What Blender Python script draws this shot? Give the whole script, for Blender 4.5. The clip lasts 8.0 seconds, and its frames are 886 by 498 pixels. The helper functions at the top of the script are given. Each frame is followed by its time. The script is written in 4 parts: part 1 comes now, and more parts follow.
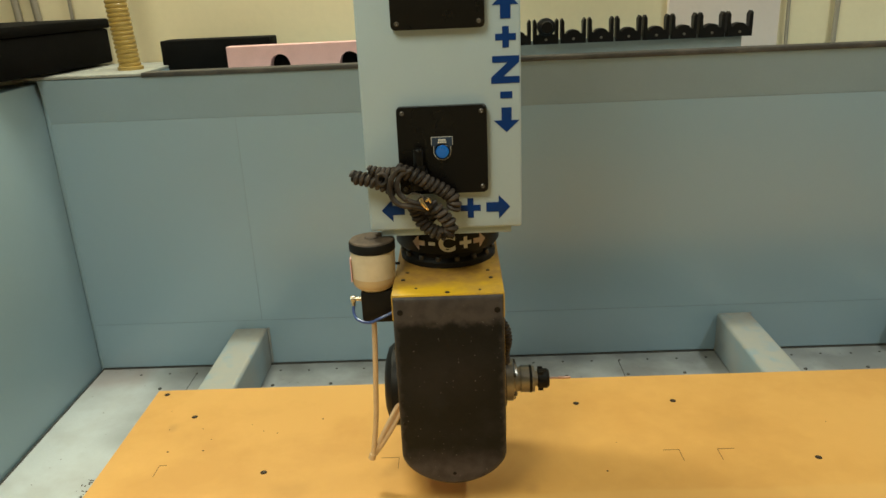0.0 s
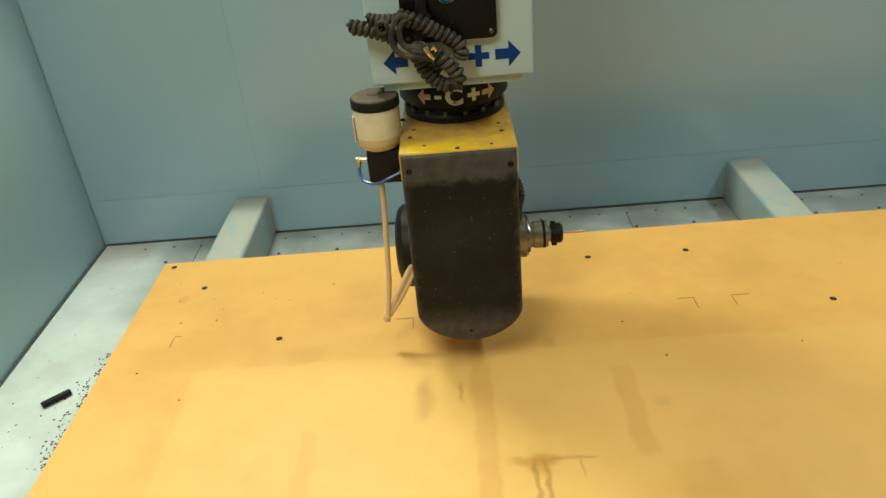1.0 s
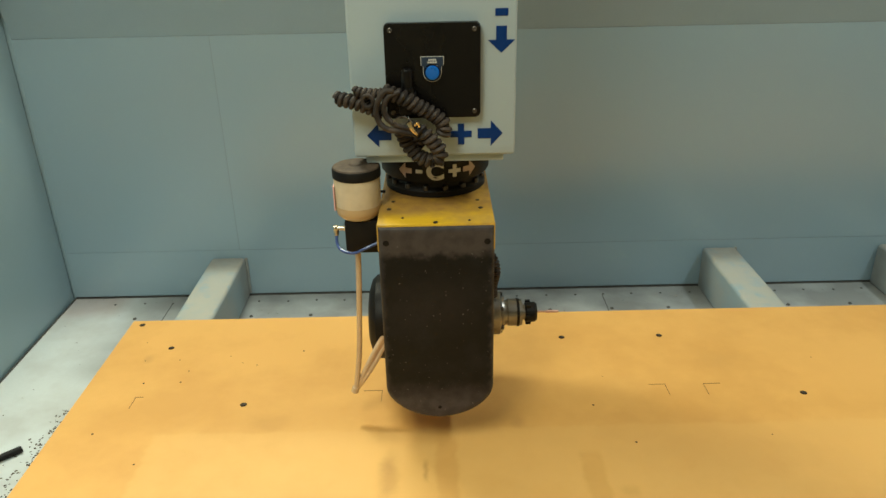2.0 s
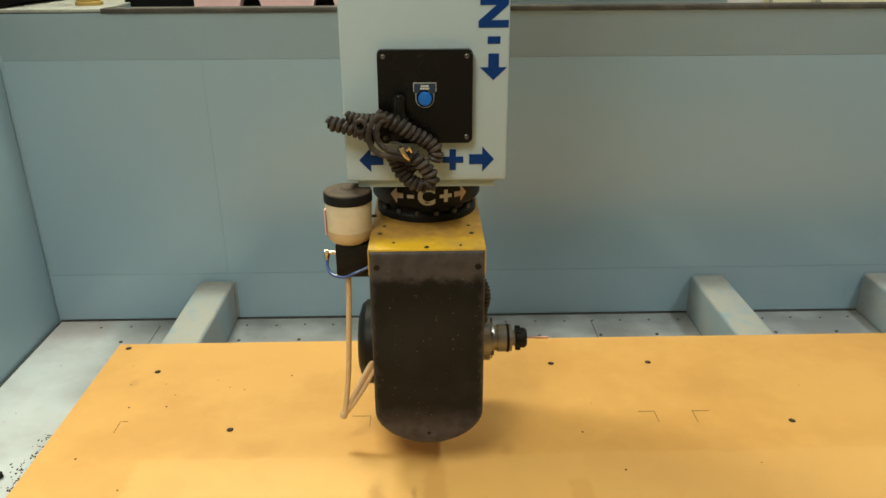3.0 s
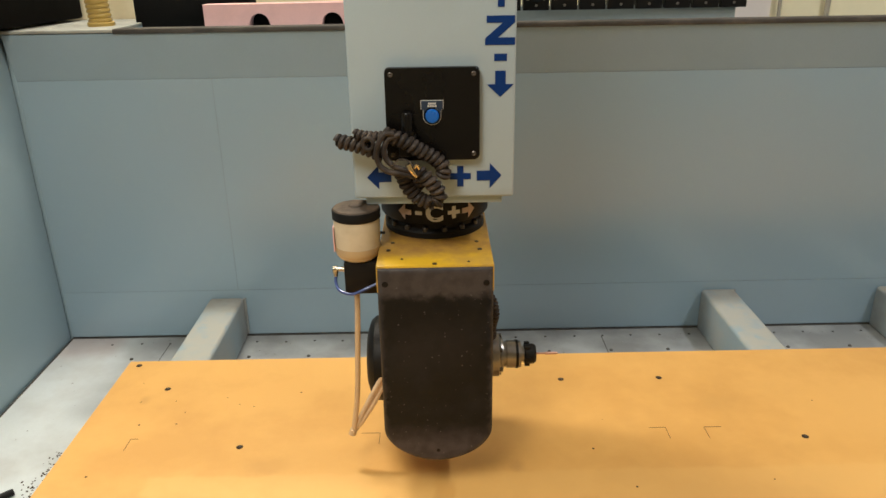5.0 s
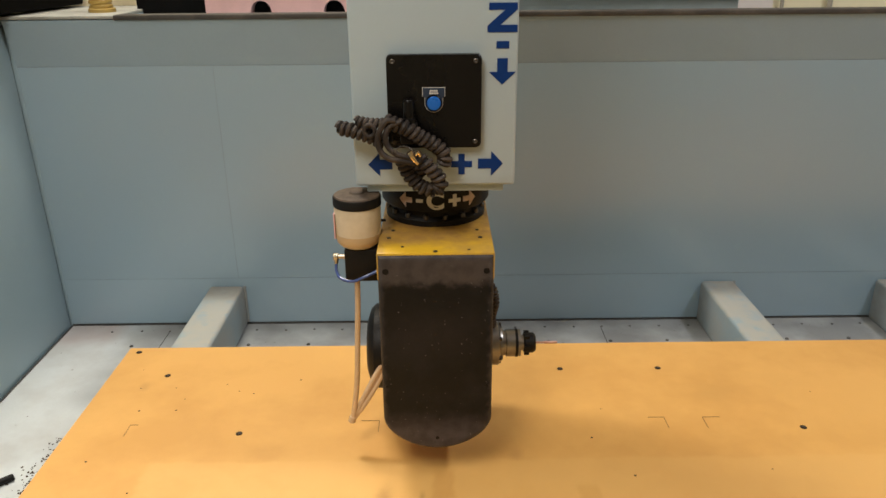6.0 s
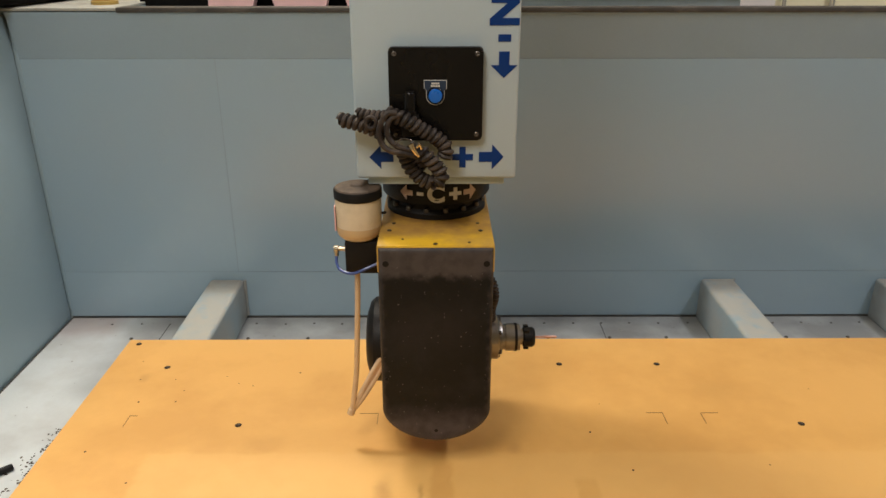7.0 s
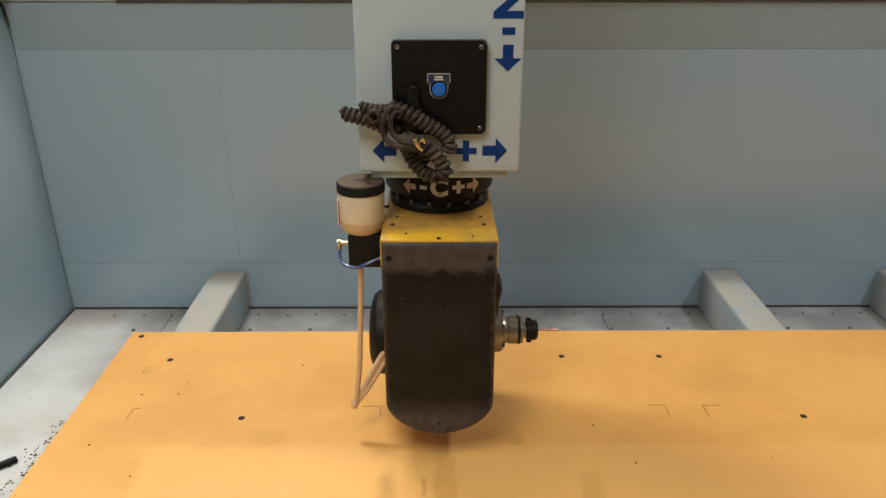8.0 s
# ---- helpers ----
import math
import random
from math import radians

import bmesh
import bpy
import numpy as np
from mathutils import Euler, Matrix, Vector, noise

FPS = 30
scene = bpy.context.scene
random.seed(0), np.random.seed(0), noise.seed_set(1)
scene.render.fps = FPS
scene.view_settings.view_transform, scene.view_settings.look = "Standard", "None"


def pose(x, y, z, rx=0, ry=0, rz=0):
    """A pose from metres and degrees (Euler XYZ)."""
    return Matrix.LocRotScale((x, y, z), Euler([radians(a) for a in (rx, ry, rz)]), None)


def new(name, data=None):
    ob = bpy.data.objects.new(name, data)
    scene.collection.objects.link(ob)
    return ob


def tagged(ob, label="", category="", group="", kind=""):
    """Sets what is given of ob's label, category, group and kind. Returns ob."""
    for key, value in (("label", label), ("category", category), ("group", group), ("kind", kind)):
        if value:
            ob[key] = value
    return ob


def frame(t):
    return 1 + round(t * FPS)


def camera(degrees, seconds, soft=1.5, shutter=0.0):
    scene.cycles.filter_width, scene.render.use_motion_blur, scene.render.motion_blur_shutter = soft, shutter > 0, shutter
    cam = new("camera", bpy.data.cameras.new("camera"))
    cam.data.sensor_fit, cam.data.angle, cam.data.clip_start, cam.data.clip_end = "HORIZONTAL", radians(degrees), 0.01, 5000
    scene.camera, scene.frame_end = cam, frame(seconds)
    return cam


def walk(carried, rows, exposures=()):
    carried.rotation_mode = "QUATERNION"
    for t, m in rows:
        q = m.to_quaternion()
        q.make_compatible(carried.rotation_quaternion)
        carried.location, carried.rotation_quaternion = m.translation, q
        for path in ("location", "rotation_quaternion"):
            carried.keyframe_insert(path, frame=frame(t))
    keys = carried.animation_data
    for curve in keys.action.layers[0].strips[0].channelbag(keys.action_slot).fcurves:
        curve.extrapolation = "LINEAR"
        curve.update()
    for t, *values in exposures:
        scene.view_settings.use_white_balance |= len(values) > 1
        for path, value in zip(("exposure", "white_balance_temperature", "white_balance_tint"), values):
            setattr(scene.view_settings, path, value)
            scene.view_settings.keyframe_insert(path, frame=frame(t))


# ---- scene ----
cam = camera(61.17, 8.0, soft=1.5)
# seconds, x, y, z, yaw, pitch, roll
PATH = [
    (0.0, 0.017, -0.037, 0.843, 0.70, -19.46, 2.40),
    (0.2, 0.014, -0.028, 0.832, 0.13, -21.86, 2.63),
    (0.3, 0.012, -0.022, 0.825, 0.01, -25.18, 2.92),
    (0.4, 0.010, -0.018, 0.820, -0.60, -26.47, 3.69),
    (0.5, 0.009, -0.015, 0.817, -1.28, -27.41, 4.74),
    (0.7, 0.002, -0.006, 0.817, -1.82, -29.04, 5.88),
    (1.0, -0.007, 0.003, 0.817, -0.66, -29.98, 4.64),
    (1.3, -0.004, 0.002, 0.819, -0.07, -29.37, 2.75),
    (1.5, -0.002, 0.002, 0.820, 0.24, -27.28, 2.19),
    (1.8, -0.001, 0.006, 0.820, -0.07, -25.53, 1.45),
    (2.0, 0.000, 0.009, 0.820, -0.62, -24.63, 1.09),
    (2.2, -0.001, 0.008, 0.819, -0.90, -23.81, 0.98),
    (3.3, -0.004, 0.007, 0.820, -1.26, -22.58, 0.15),
    (3.5, -0.003, 0.006, 0.820, -1.13, -22.40, 0.29),
    (4.0, -0.004, 0.005, 0.818, -0.86, -21.57, 0.51),
    (4.5, 0.006, 0.008, 0.823, -0.51, -21.57, 0.85),
    (4.7, 0.003, 0.008, 0.823, -0.62, -21.48, 0.93),
    (5.8, -0.003, 0.004, 0.818, -0.60, -22.08, 0.52),
    (6.0, -0.002, 0.005, 0.817, -0.50, -22.18, 0.47),
    (6.5, -0.005, 0.004, 0.818, -0.42, -22.39, 0.15),
    (7.0, -0.002, 0.000, 0.810, -0.29, -22.30, 0.01),
    (7.5, -0.002, 0.004, 0.816, -0.28, -22.77, 0.12),
    (8.0, -0.007, 0.006, 0.818, -0.30, -23.24, 0.04),
]
walk(cam, [(t, pose(x, y, z, 90 + p, r, w)) for t, x, y, z, w, p, r in PATH],
     exposures=[(0.0, -0.03, 6550, -7), (0.5, 0.20, 6400, -13), (1.0, 0.17, 6100, -15), (1.5, 0.09, 6250, -9), (2.0, 0.06, 6250, -8),
                (3.5, 0.19, 6300, 0), (4.5, 0.20, 6350, 6), (6.0, 0.06, 6350, 11), (8.0, 0.0, 6250, 13)])

# ---- light ----
world = bpy.data.worlds.new("world")
scene.world = world
world.use_nodes = True
world.node_tree.nodes["Background"].inputs["Color"].default_value = (0.9, 0.88, 0.8, 1)
world.node_tree.nodes["Background"].inputs["Strength"].default_value = 0.2


def tube_lamp(x, y, z, sx, sy, power, color=(1.0, 0.94, 0.83)):
    """A fluorescent strip under the ceiling."""
    data = bpy.data.lights.new("ceiling_lamp", "AREA")
    data.shape, data.size, data.size_y, data.energy, data.color = "RECTANGLE", sx, sy, power, color
    ob = new("ceiling_lamp", data)
    ob.matrix_basis = pose(x, y, z)
    return ob


tube_lamp(-0.58, -0.15, 2.00, 0.6, 1.1, 35)
tube_lamp(-0.88, 2.00, 2.55, 0.7, 0.28, 44)
tube_lamp(1.72, 0.75, 2.55, 0.2, 0.9, 30, (0.97, 0.97, 1.0))


# ---- materials ----
def mat(name, color, rough=0.5, metal=0.0, vary=0.1, scale=6.0, fine=90.0, bump=0.1, second=None, mix=0.5,
        rough_vary=0.12, coat=0.0, per_piece=0.0, edge=(0.45, 0.62)):
    """A painted, worn or moulded surface: base colour, large stains, fine grain and relief in metres."""
    m = bpy.data.materials.new(name)
    m.use_nodes = True
    nt = m.node_tree
    N, K = nt.nodes, nt.links
    b = N["Principled BSDF"]
    co = N.new("ShaderNodeTexCoord")
    big, small = N.new("ShaderNodeTexNoise"), N.new("ShaderNodeTexNoise")
    for n, s, d in ((big, scale, 5), (small, fine, 3)):
        n.inputs["Scale"].default_value, n.inputs["Detail"].default_value = s, d
        n.inputs["Roughness"].default_value = 0.6
        K.new(co.outputs["Object"], n.inputs["Vector"])
    ramp = N.new("ShaderNodeValToRGB")
    ramp.color_ramp.elements[0].position, ramp.color_ramp.elements[1].position = edge
    K.new(big.outputs["Fac"], ramp.inputs["Fac"])
    c2 = second or tuple(max(0, c * (1 - 2 * vary)) for c in color)
    mx = N.new("ShaderNodeMix")
    mx.data_type = "RGBA"
    mx.inputs["A"].default_value, mx.inputs["B"].default_value = (*color, 1), (*c2, 1)
    fac = N.new("ShaderNodeMath")
    fac.operation, fac.inputs[1].default_value = "MULTIPLY", mix
    K.new(ramp.outputs["Color"], fac.inputs[0])
    K.new(fac.outputs[0], mx.inputs["Factor"])
    hsv = N.new("ShaderNodeHueSaturation")
    val = N.new("ShaderNodeMapRange")
    val.inputs["To Min"].default_value, val.inputs["To Max"].default_value = 1 - vary, 1 + vary
    K.new(small.outputs["Fac"], val.inputs["Value"])
    last = val.outputs[0]
    if per_piece:
        info, pr, mul = N.new("ShaderNodeObjectInfo"), N.new("ShaderNodeMapRange"), N.new("ShaderNodeMath")
        pr.inputs["To Min"].default_value, pr.inputs["To Max"].default_value = 1 - per_piece, 1 + per_piece
        K.new(info.outputs["Random"], pr.inputs["Value"])
        mul.operation = "MULTIPLY"
        K.new(last, mul.inputs[0])
        K.new(pr.outputs[0], mul.inputs[1])
        last = mul.outputs[0]
    K.new(mx.outputs["Result"], hsv.inputs["Color"])
    K.new(last, hsv.inputs["Value"])
    K.new(hsv.outputs["Color"], b.inputs["Base Color"])
    rr = N.new("ShaderNodeMapRange")
    rr.inputs["To Min"].default_value = max(0.02, rough - rough_vary)
    rr.inputs["To Max"].default_value = min(1, rough + rough_vary)
    K.new(big.outputs["Fac"], rr.inputs["Value"])
    K.new(rr.outputs[0], b.inputs["Roughness"])
    b.inputs["Metallic"].default_value = metal
    b.inputs["Coat Weight"].default_value = coat
    if bump:
        bp = N.new("ShaderNodeBump")
        bp.inputs["Strength"].default_value, bp.inputs["Distance"].default_value = bump, 0.002
        K.new(small.outputs["Fac"], bp.inputs["Height"])
        K.new(bp.outputs["Normal"], b.inputs["Normal"])
    m["tint"] = hsv.name
    return m


WALL = mat("blue_grey_paint", (0.275, 0.394, 0.474), 0.25, vary=0.03, scale=1.4, fine=240, bump=0.04,
           second=(0.300, 0.380, 0.436), mix=0.9, per_piece=0.03, rough_vary=0.03, edge=(0.25, 0.80))
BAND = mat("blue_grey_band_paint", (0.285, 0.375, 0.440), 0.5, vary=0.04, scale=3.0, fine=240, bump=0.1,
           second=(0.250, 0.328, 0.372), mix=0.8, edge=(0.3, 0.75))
FILLER = mat("grimy_filler", (0.205, 0.225, 0.23), 0.6, vary=0.15, scale=9, bump=0.1)
# the same wall paint, its colour raised in place of stronger light
SIDE = mat("blue_grey_paint_lightened", (0.33, 0.44, 0.50), 0.45, vary=0.03, scale=2.5, fine=240, bump=0.12)
PAN = mat("dusty_grey_steel", (0.60, 0.63, 0.63), 0.5, vary=0.06, scale=5, fine=160, bump=0.15,
          second=(0.42, 0.41, 0.385), mix=0.5)
BEAM = mat("dusty_beam_paint", (0.31, 0.385, 0.415), 0.55, vary=0.05, scale=7, fine=150, bump=0.12,
           second=(0.42, 0.40, 0.36), mix=0.6)
COLUMN = mat("pale_blue_enamel", (0.40, 0.492, 0.545), 0.4, vary=0.02, scale=4, fine=260, bump=0.06,
             second=(0.385, 0.455, 0.492), mix=0.5)
BLUE = mat("blue_vinyl", (0.003, 0.030, 0.15), 0.45, vary=0.08, scale=30, bump=0.02)
PANEL = mat("black_panel_plastic", (0.004, 0.0033, 0.003), 0.28, vary=0.1, scale=12, fine=300, bump=0.04)
BLACK = mat("black_moulding", (0.007, 0.006, 0.0055), 0.5, vary=0.15, scale=20, bump=0.15)
COVER = mat("dusty_charcoal_cover", (0.0048, 0.0049, 0.0054), 0.5, vary=0.3, scale=14, fine=140, bump=0.2,
            second=(0.0155, 0.0150, 0.0162), mix=0.8, edge=(0.48, 0.8))
ARM = mat("yellow_arm_paint", (0.60, 0.36, 0.02), 0.4, vary=0.06, scale=16, fine=180, bump=0.1,
          second=(0.46, 0.27, 0.04), mix=0.5)
YELLOW = mat("worn_yellow_paint", (0.62, 0.37, 0.02), 0.4, vary=0.06, scale=16, fine=180, bump=0.1,
             second=(0.34, 0.20, 0.06), mix=0.55)
STEEL = mat("machined_steel", (0.28, 0.26, 0.24), 0.34, metal=1.0, vary=0.08, scale=30, bump=0.05)
DARKSTEEL = mat("oiled_dark_steel", (0.10, 0.09, 0.08), 0.35, metal=0.8, vary=0.15, scale=30, bump=0.08)
BRASS = mat("brass", (0.70, 0.55, 0.34), 0.25, metal=1.0, vary=0.1, scale=40, bump=0.05)
NICKEL = mat("dull_nickel", (0.52, 0.47, 0.38), 0.3, metal=1.0, vary=0.1, scale=40, bump=0.05)
COPPER = mat("copper_carbide", (0.62, 0.36, 0.28), 0.35, metal=0.7, vary=0.1, scale=40, bump=0.05)
CREAM = mat("milky_plastic", (0.62, 0.52, 0.37), 0.4, vary=0.04, scale=14, fine=120, bump=0.05,
            second=(0.45, 0.36, 0.23), mix=0.5)
HOSE = mat("yellowed_clear_hose", (0.60, 0.43, 0.27), 0.16, vary=0.08, scale=30, bump=0.05, coat=0.4)
BLUETUBE = mat("blue_air_tube", (0.05, 0.085, 0.26), 0.3, vary=0.08, scale=30, bump=0.02)
CORD = mat("dusty_rubber_cord", (0.024, 0.018, 0.0145), 0.55, vary=0.2, scale=40, fine=260, bump=0.15,
           second=(0.080, 0.060, 0.047), mix=0.7)
BUTTON = mat("blue_button", (0.005, 0.11, 0.46), 0.3, vary=0.03, scale=30, bump=0.0, coat=0.3)
LEGEND = mat("navy_legend_plate", (0.015, 0.03, 0.06), 0.35, vary=0.05, scale=30, bump=0.0)
WHITE = mat("white_lettering", (0.62, 0.58, 0.52), 0.5, vary=0.05, scale=40, bump=0.02)
PINKL = mat("faded_lettering", (0.50, 0.38, 0.33), 0.5, vary=0.08, scale=40, bump=0.02)
GOLD = mat("amber_corrugated_hose", (0.42, 0.28, 0.07), 0.35, vary=0.08, scale=30, bump=0.05, coat=0.3)
PINKF = mat("pink_foam", (0.74, 0.44, 0.42), 0.85, vary=0.06, scale=20, fine=300, bump=0.4)
DARKF = mat("black_foam", (0.005, 0.0045, 0.004), 0.9, vary=0.15, scale=14, fine=200, bump=0.3)
PLASTER = mat("cream_plaster", (0.80, 0.69, 0.46), 0.8, vary=0.04, scale=1.5, fine=60, bump=0.15,
              second=(0.74, 0.63, 0.42), mix=0.6)
SHEET = mat("pale_pink_sheet", (0.70, 0.60, 0.54), 0.7, vary=0.03, scale=4, bump=0.08)
PIPE = mat("grey_conduit", (0.30, 0.26, 0.2), 0.5, vary=0.08, scale=12, bump=0.08)
GREYBAR = mat("grey_rail_paint", (0.33, 0.36, 0.35), 0.5, vary=0.05, scale=12, bump=0.06)
CONCRETE = mat("concrete", (0.28, 0.27, 0.25), 0.8, vary=0.1, scale=2, fine=60, bump=0.3)
CEIL = mat("ceiling_paint", (0.75, 0.73, 0.68), 0.9, vary=0.03, scale=2, bump=0.1)
HOLE = mat("dark_hole", (0.035, 0.018, 0.006), 0.9, vary=0.2, scale=60, bump=0.0)
INK = mat("scored_line", (0.16, 0.085, 0.025), 0.8, vary=0.2, scale=60, bump=0.0)
CHIP = mat("dark_chips", (0.075, 0.048, 0.030), 0.8, vary=0.3, scale=120, bump=0.2)
EDGING = mat("grimy_edging", (0.048, 0.043, 0.038), 0.6, vary=0.2, scale=10, bump=0.2, second=(0.12, 0.105, 0.088), mix=0.6)
PLATE = mat("dusty_corner_plate", (0.34, 0.34, 0.30), 0.7, vary=0.1, scale=9, bump=0.15, second=(0.22, 0.215, 0.19), mix=0.7)
BATTEN = mat("dusty_batten", (0.36, 0.33, 0.28), 0.7, vary=0.08, scale=14, bump=0.15)
DUSTCAP = mat("dusty_brown_cap", (0.10, 0.068, 0.045), 0.7, vary=0.15, scale=30, bump=0.15, second=(0.035, 0.025, 0.018), mix=0.7)
OIL = mat("amber_oil_plastic", (0.52, 0.37, 0.20), 0.35, vary=0.05, scale=20, bump=0.03)
SHINE = mat("bright_shaving", (0.85, 0.84, 0.80), 0.18, metal=1.0, vary=0.05, scale=60, bump=0.0)
SEAL = mat("dark_joint", (0.075, 0.072, 0.066), 0.8, vary=0.2, scale=40, bump=0.1)


def stain_and_shade(m, marks, wobble=0.022, size=22):
    """Lay stains, worn areas and painted shade of their own shape over a material: ranges along the axes with soft,
    uneven borders.
    """
    nt = m.node_tree
    N, K = nt.nodes, nt.links
    b = N["Principled BSDF"]
    co = N.new("ShaderNodeTexCoord")
    wob = N.new("ShaderNodeTexNoise")
    wob.inputs["Scale"].default_value, wob.inputs["Detail"].default_value = size, 4
    K.new(co.outputs["Object"], wob.inputs["Vector"])
    sub, sc, add = (N.new("ShaderNodeVectorMath") for _ in range(3))
    sub.operation, sc.operation = "SUBTRACT", "SCALE"
    sub.inputs[1].default_value = (0.5, 0.5, 0.5)
    sc.inputs["Scale"].default_value = wobble
    K.new(wob.outputs["Color"], sub.inputs[0])
    K.new(sub.outputs[0], sc.inputs[0])
    K.new(co.outputs["Object"], add.inputs[0])
    K.new(sc.outputs[0], add.inputs[1])
    sep = N.new("ShaderNodeSeparateXYZ")
    K.new(add.outputs[0], sep.inputs[0])

    def step(sock, at, soft, rising):
        r = N.new("ShaderNodeMapRange")
        r.interpolation_type = "SMOOTHSTEP"
        r.inputs["From Min"].default_value, r.inputs["From Max"].default_value = at - soft, at + soft
        r.inputs["To Min"].default_value, r.inputs["To Max"].default_value = (0, 1) if rising else (1, 0)
        K.new(sock, r.inputs["Value"])
        return r.outputs[0]

    def times(a, c):
        n = N.new("ShaderNodeMath")
        n.operation = "MULTIPLY"
        K.new(a, n.inputs[0])
        if isinstance(c, float):
            n.inputs[1].default_value = c
        else:
            K.new(c, n.inputs[1])
        return n.outputs[0]

    colour = b.inputs["Base Color"].links[0].from_socket
    for ranges, rgb, amount in marks:
        mask = wob.outputs["Fac"]
        gain = N.new("ShaderNodeMapRange")
        gain.inputs["From Min"].default_value, gain.inputs["From Max"].default_value = 0.3, 0.6
        gain.inputs["To Min"].default_value = 0.6
        K.new(mask, gain.inputs["Value"])
        mask = gain.outputs[0]
        for axis, (low, high, soft) in ranges.items():
            mask = times(mask, times(step(sep.outputs[axis], low, soft, True), step(sep.outputs[axis], high, soft, False)))
        mx = N.new("ShaderNodeMix")
        mx.data_type = "RGBA"
        mx.inputs["B"].default_value = (*rgb, 1)
        K.new(times(mask, amount), mx.inputs["Factor"])
        K.new(colour, mx.inputs["A"])
        colour = mx.outputs["Result"]
    K.new(colour, b.inputs["Base Color"])
    return m


# pale areas where work was clamped, brown strips between them, glue and smears, and a painted shadow
BOARD = stain_and_shade(mat("yellow_fibreboard", (0.70, 0.384, 0.104), 0.5, vary=0.035, scale=3.2, fine=420, bump=0.06,
                    second=(0.61, 0.318, 0.079), mix=0.85), (
    (dict(X=(-0.50, 0.95, 0.008), Y=(0.2, 1.055, 0.006)), (0.76, 0.46, 0.15), 0.42),
    (dict(X=(-0.66, 1.7, 0.10), Y=(1.06, 1.135, 0.03)), (0.50, 0.25, 0.05), 0.22),
    (dict(X=(-0.285, -0.258, 0.006), Y=(0.2, 0.88, 0.01)), (0.52, 0.27, 0.055), 0.35),
    (dict(X=(-0.015, 0.020, 0.006), Y=(0.2, 1.03, 0.02)), (0.50, 0.23, 0.045), 0.4),
    (dict(X=(0.218, 0.252, 0.006), Y=(0.79, 0.985, 0.01)), (0.52, 0.26, 0.05), 0.42),
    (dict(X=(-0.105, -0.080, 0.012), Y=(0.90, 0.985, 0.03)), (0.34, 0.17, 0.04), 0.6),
    (dict(X=(-0.035, -0.028, 0.004), Y=(0.93, 0.97, 0.01)), (0.36, 0.18, 0.04), 0.5),
    (dict(X=(0.034, 0.105, 0.012), Y=(0.784, 0.800, 0.006)), (0.44, 0.19, 0.03), 0.75),
    (dict(X=(0.09, 0.160, 0.015), Y=(0.790, 0.795, 0.003)), (0.36, 0.17, 0.03), 0.6),
    (dict(X=(0.060, 0.090, 0.010), Y=(0.768, 0.806, 0.012)), (0.46, 0.21, 0.03), 0.65),
    (dict(X=(0.064, 0.071, 0.003), Y=(0.68, 0.79, 0.02)), (0.30, 0.14, 0.03), 0.7),
    (dict(X=(0.080, 0.088, 0.003), Y=(0.66, 0.79, 0.02)), (0.34, 0.16, 0.03), 0.7),
    (dict(X=(0.134, 0.138, 0.002), Y=(0.755, 0.79, 0.01)), (0.42, 0.20, 0.04), 0.5),
    (dict(X=(0.20, 0.42, 0.03), Y=(0.50, 0.74, 0.03)), (0.54, 0.27, 0.05), 0.25),
    (dict(X=(0.26, 0.33, 0.02), Y=(0.55, 0.775, 0.012)), (0.52, 0.28, 0.06), 0.4),
    (dict(X=(0.268, 0.292, 0.008), Y=(0.885, 0.905, 0.008)), (0.46, 0.25, 0.06), 0.4),
    # the head's broad soft shadow, painted as a brown haze
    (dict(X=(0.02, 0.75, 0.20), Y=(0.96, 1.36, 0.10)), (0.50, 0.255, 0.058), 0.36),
    (dict(X=(0.118, 0.136, 0.010), Y=(1.058, 1.086, 0.012)), (0.36, 0.18, 0.05), 0.55),
    (dict(X=(0.50, 0.58, 0.04), Y=(1.22, 1.28, 0.03)), (0.50, 0.27, 0.07), 0.35),
    (dict(X=(-0.60, -0.585, 0.008), Y=(1.285, 1.31, 0.01)), (0.48, 0.26, 0.07), 0.5),
    (dict(X=(-0.34, -0.28, 0.03), Y=(1.06, 1.10, 0.015)), (0.48, 0.25, 0.06), 0.35),
    # darker patch beneath the head
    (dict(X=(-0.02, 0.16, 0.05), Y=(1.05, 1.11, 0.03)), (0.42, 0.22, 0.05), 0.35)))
# trench behind the table: dirt, with its shade painted in as well
stain_and_shade(PAN, ((dict(X=(-0.85, 3.0, 0.12), Y=(1.50, 1.95, 0.05)), (0.150, 0.148, 0.142), 0.80),
              (dict(X=(-1.06, -0.90, 0.04), Y=(1.80, 1.95, 0.04)), (0.40, 0.27, 0.24), 0.6),
              # darker beside the table's left edge
              (dict(X=(-0.82, -0.66, 0.03), Y=(0.3, 1.45, 0.05)), (0.30, 0.26, 0.21), 0.35)), 0.05, 9)
# browner behind the front edge and along the left side
stain_and_shade(YELLOW, ((dict(Y=(1.042, 1.30, 0.024)), (0.25, 0.13, 0.038), 0.9), (dict(X=(-0.10, -0.082, 0.004)), (0.3, 0.18, 0.05), 0.5)), 0.02, 60)
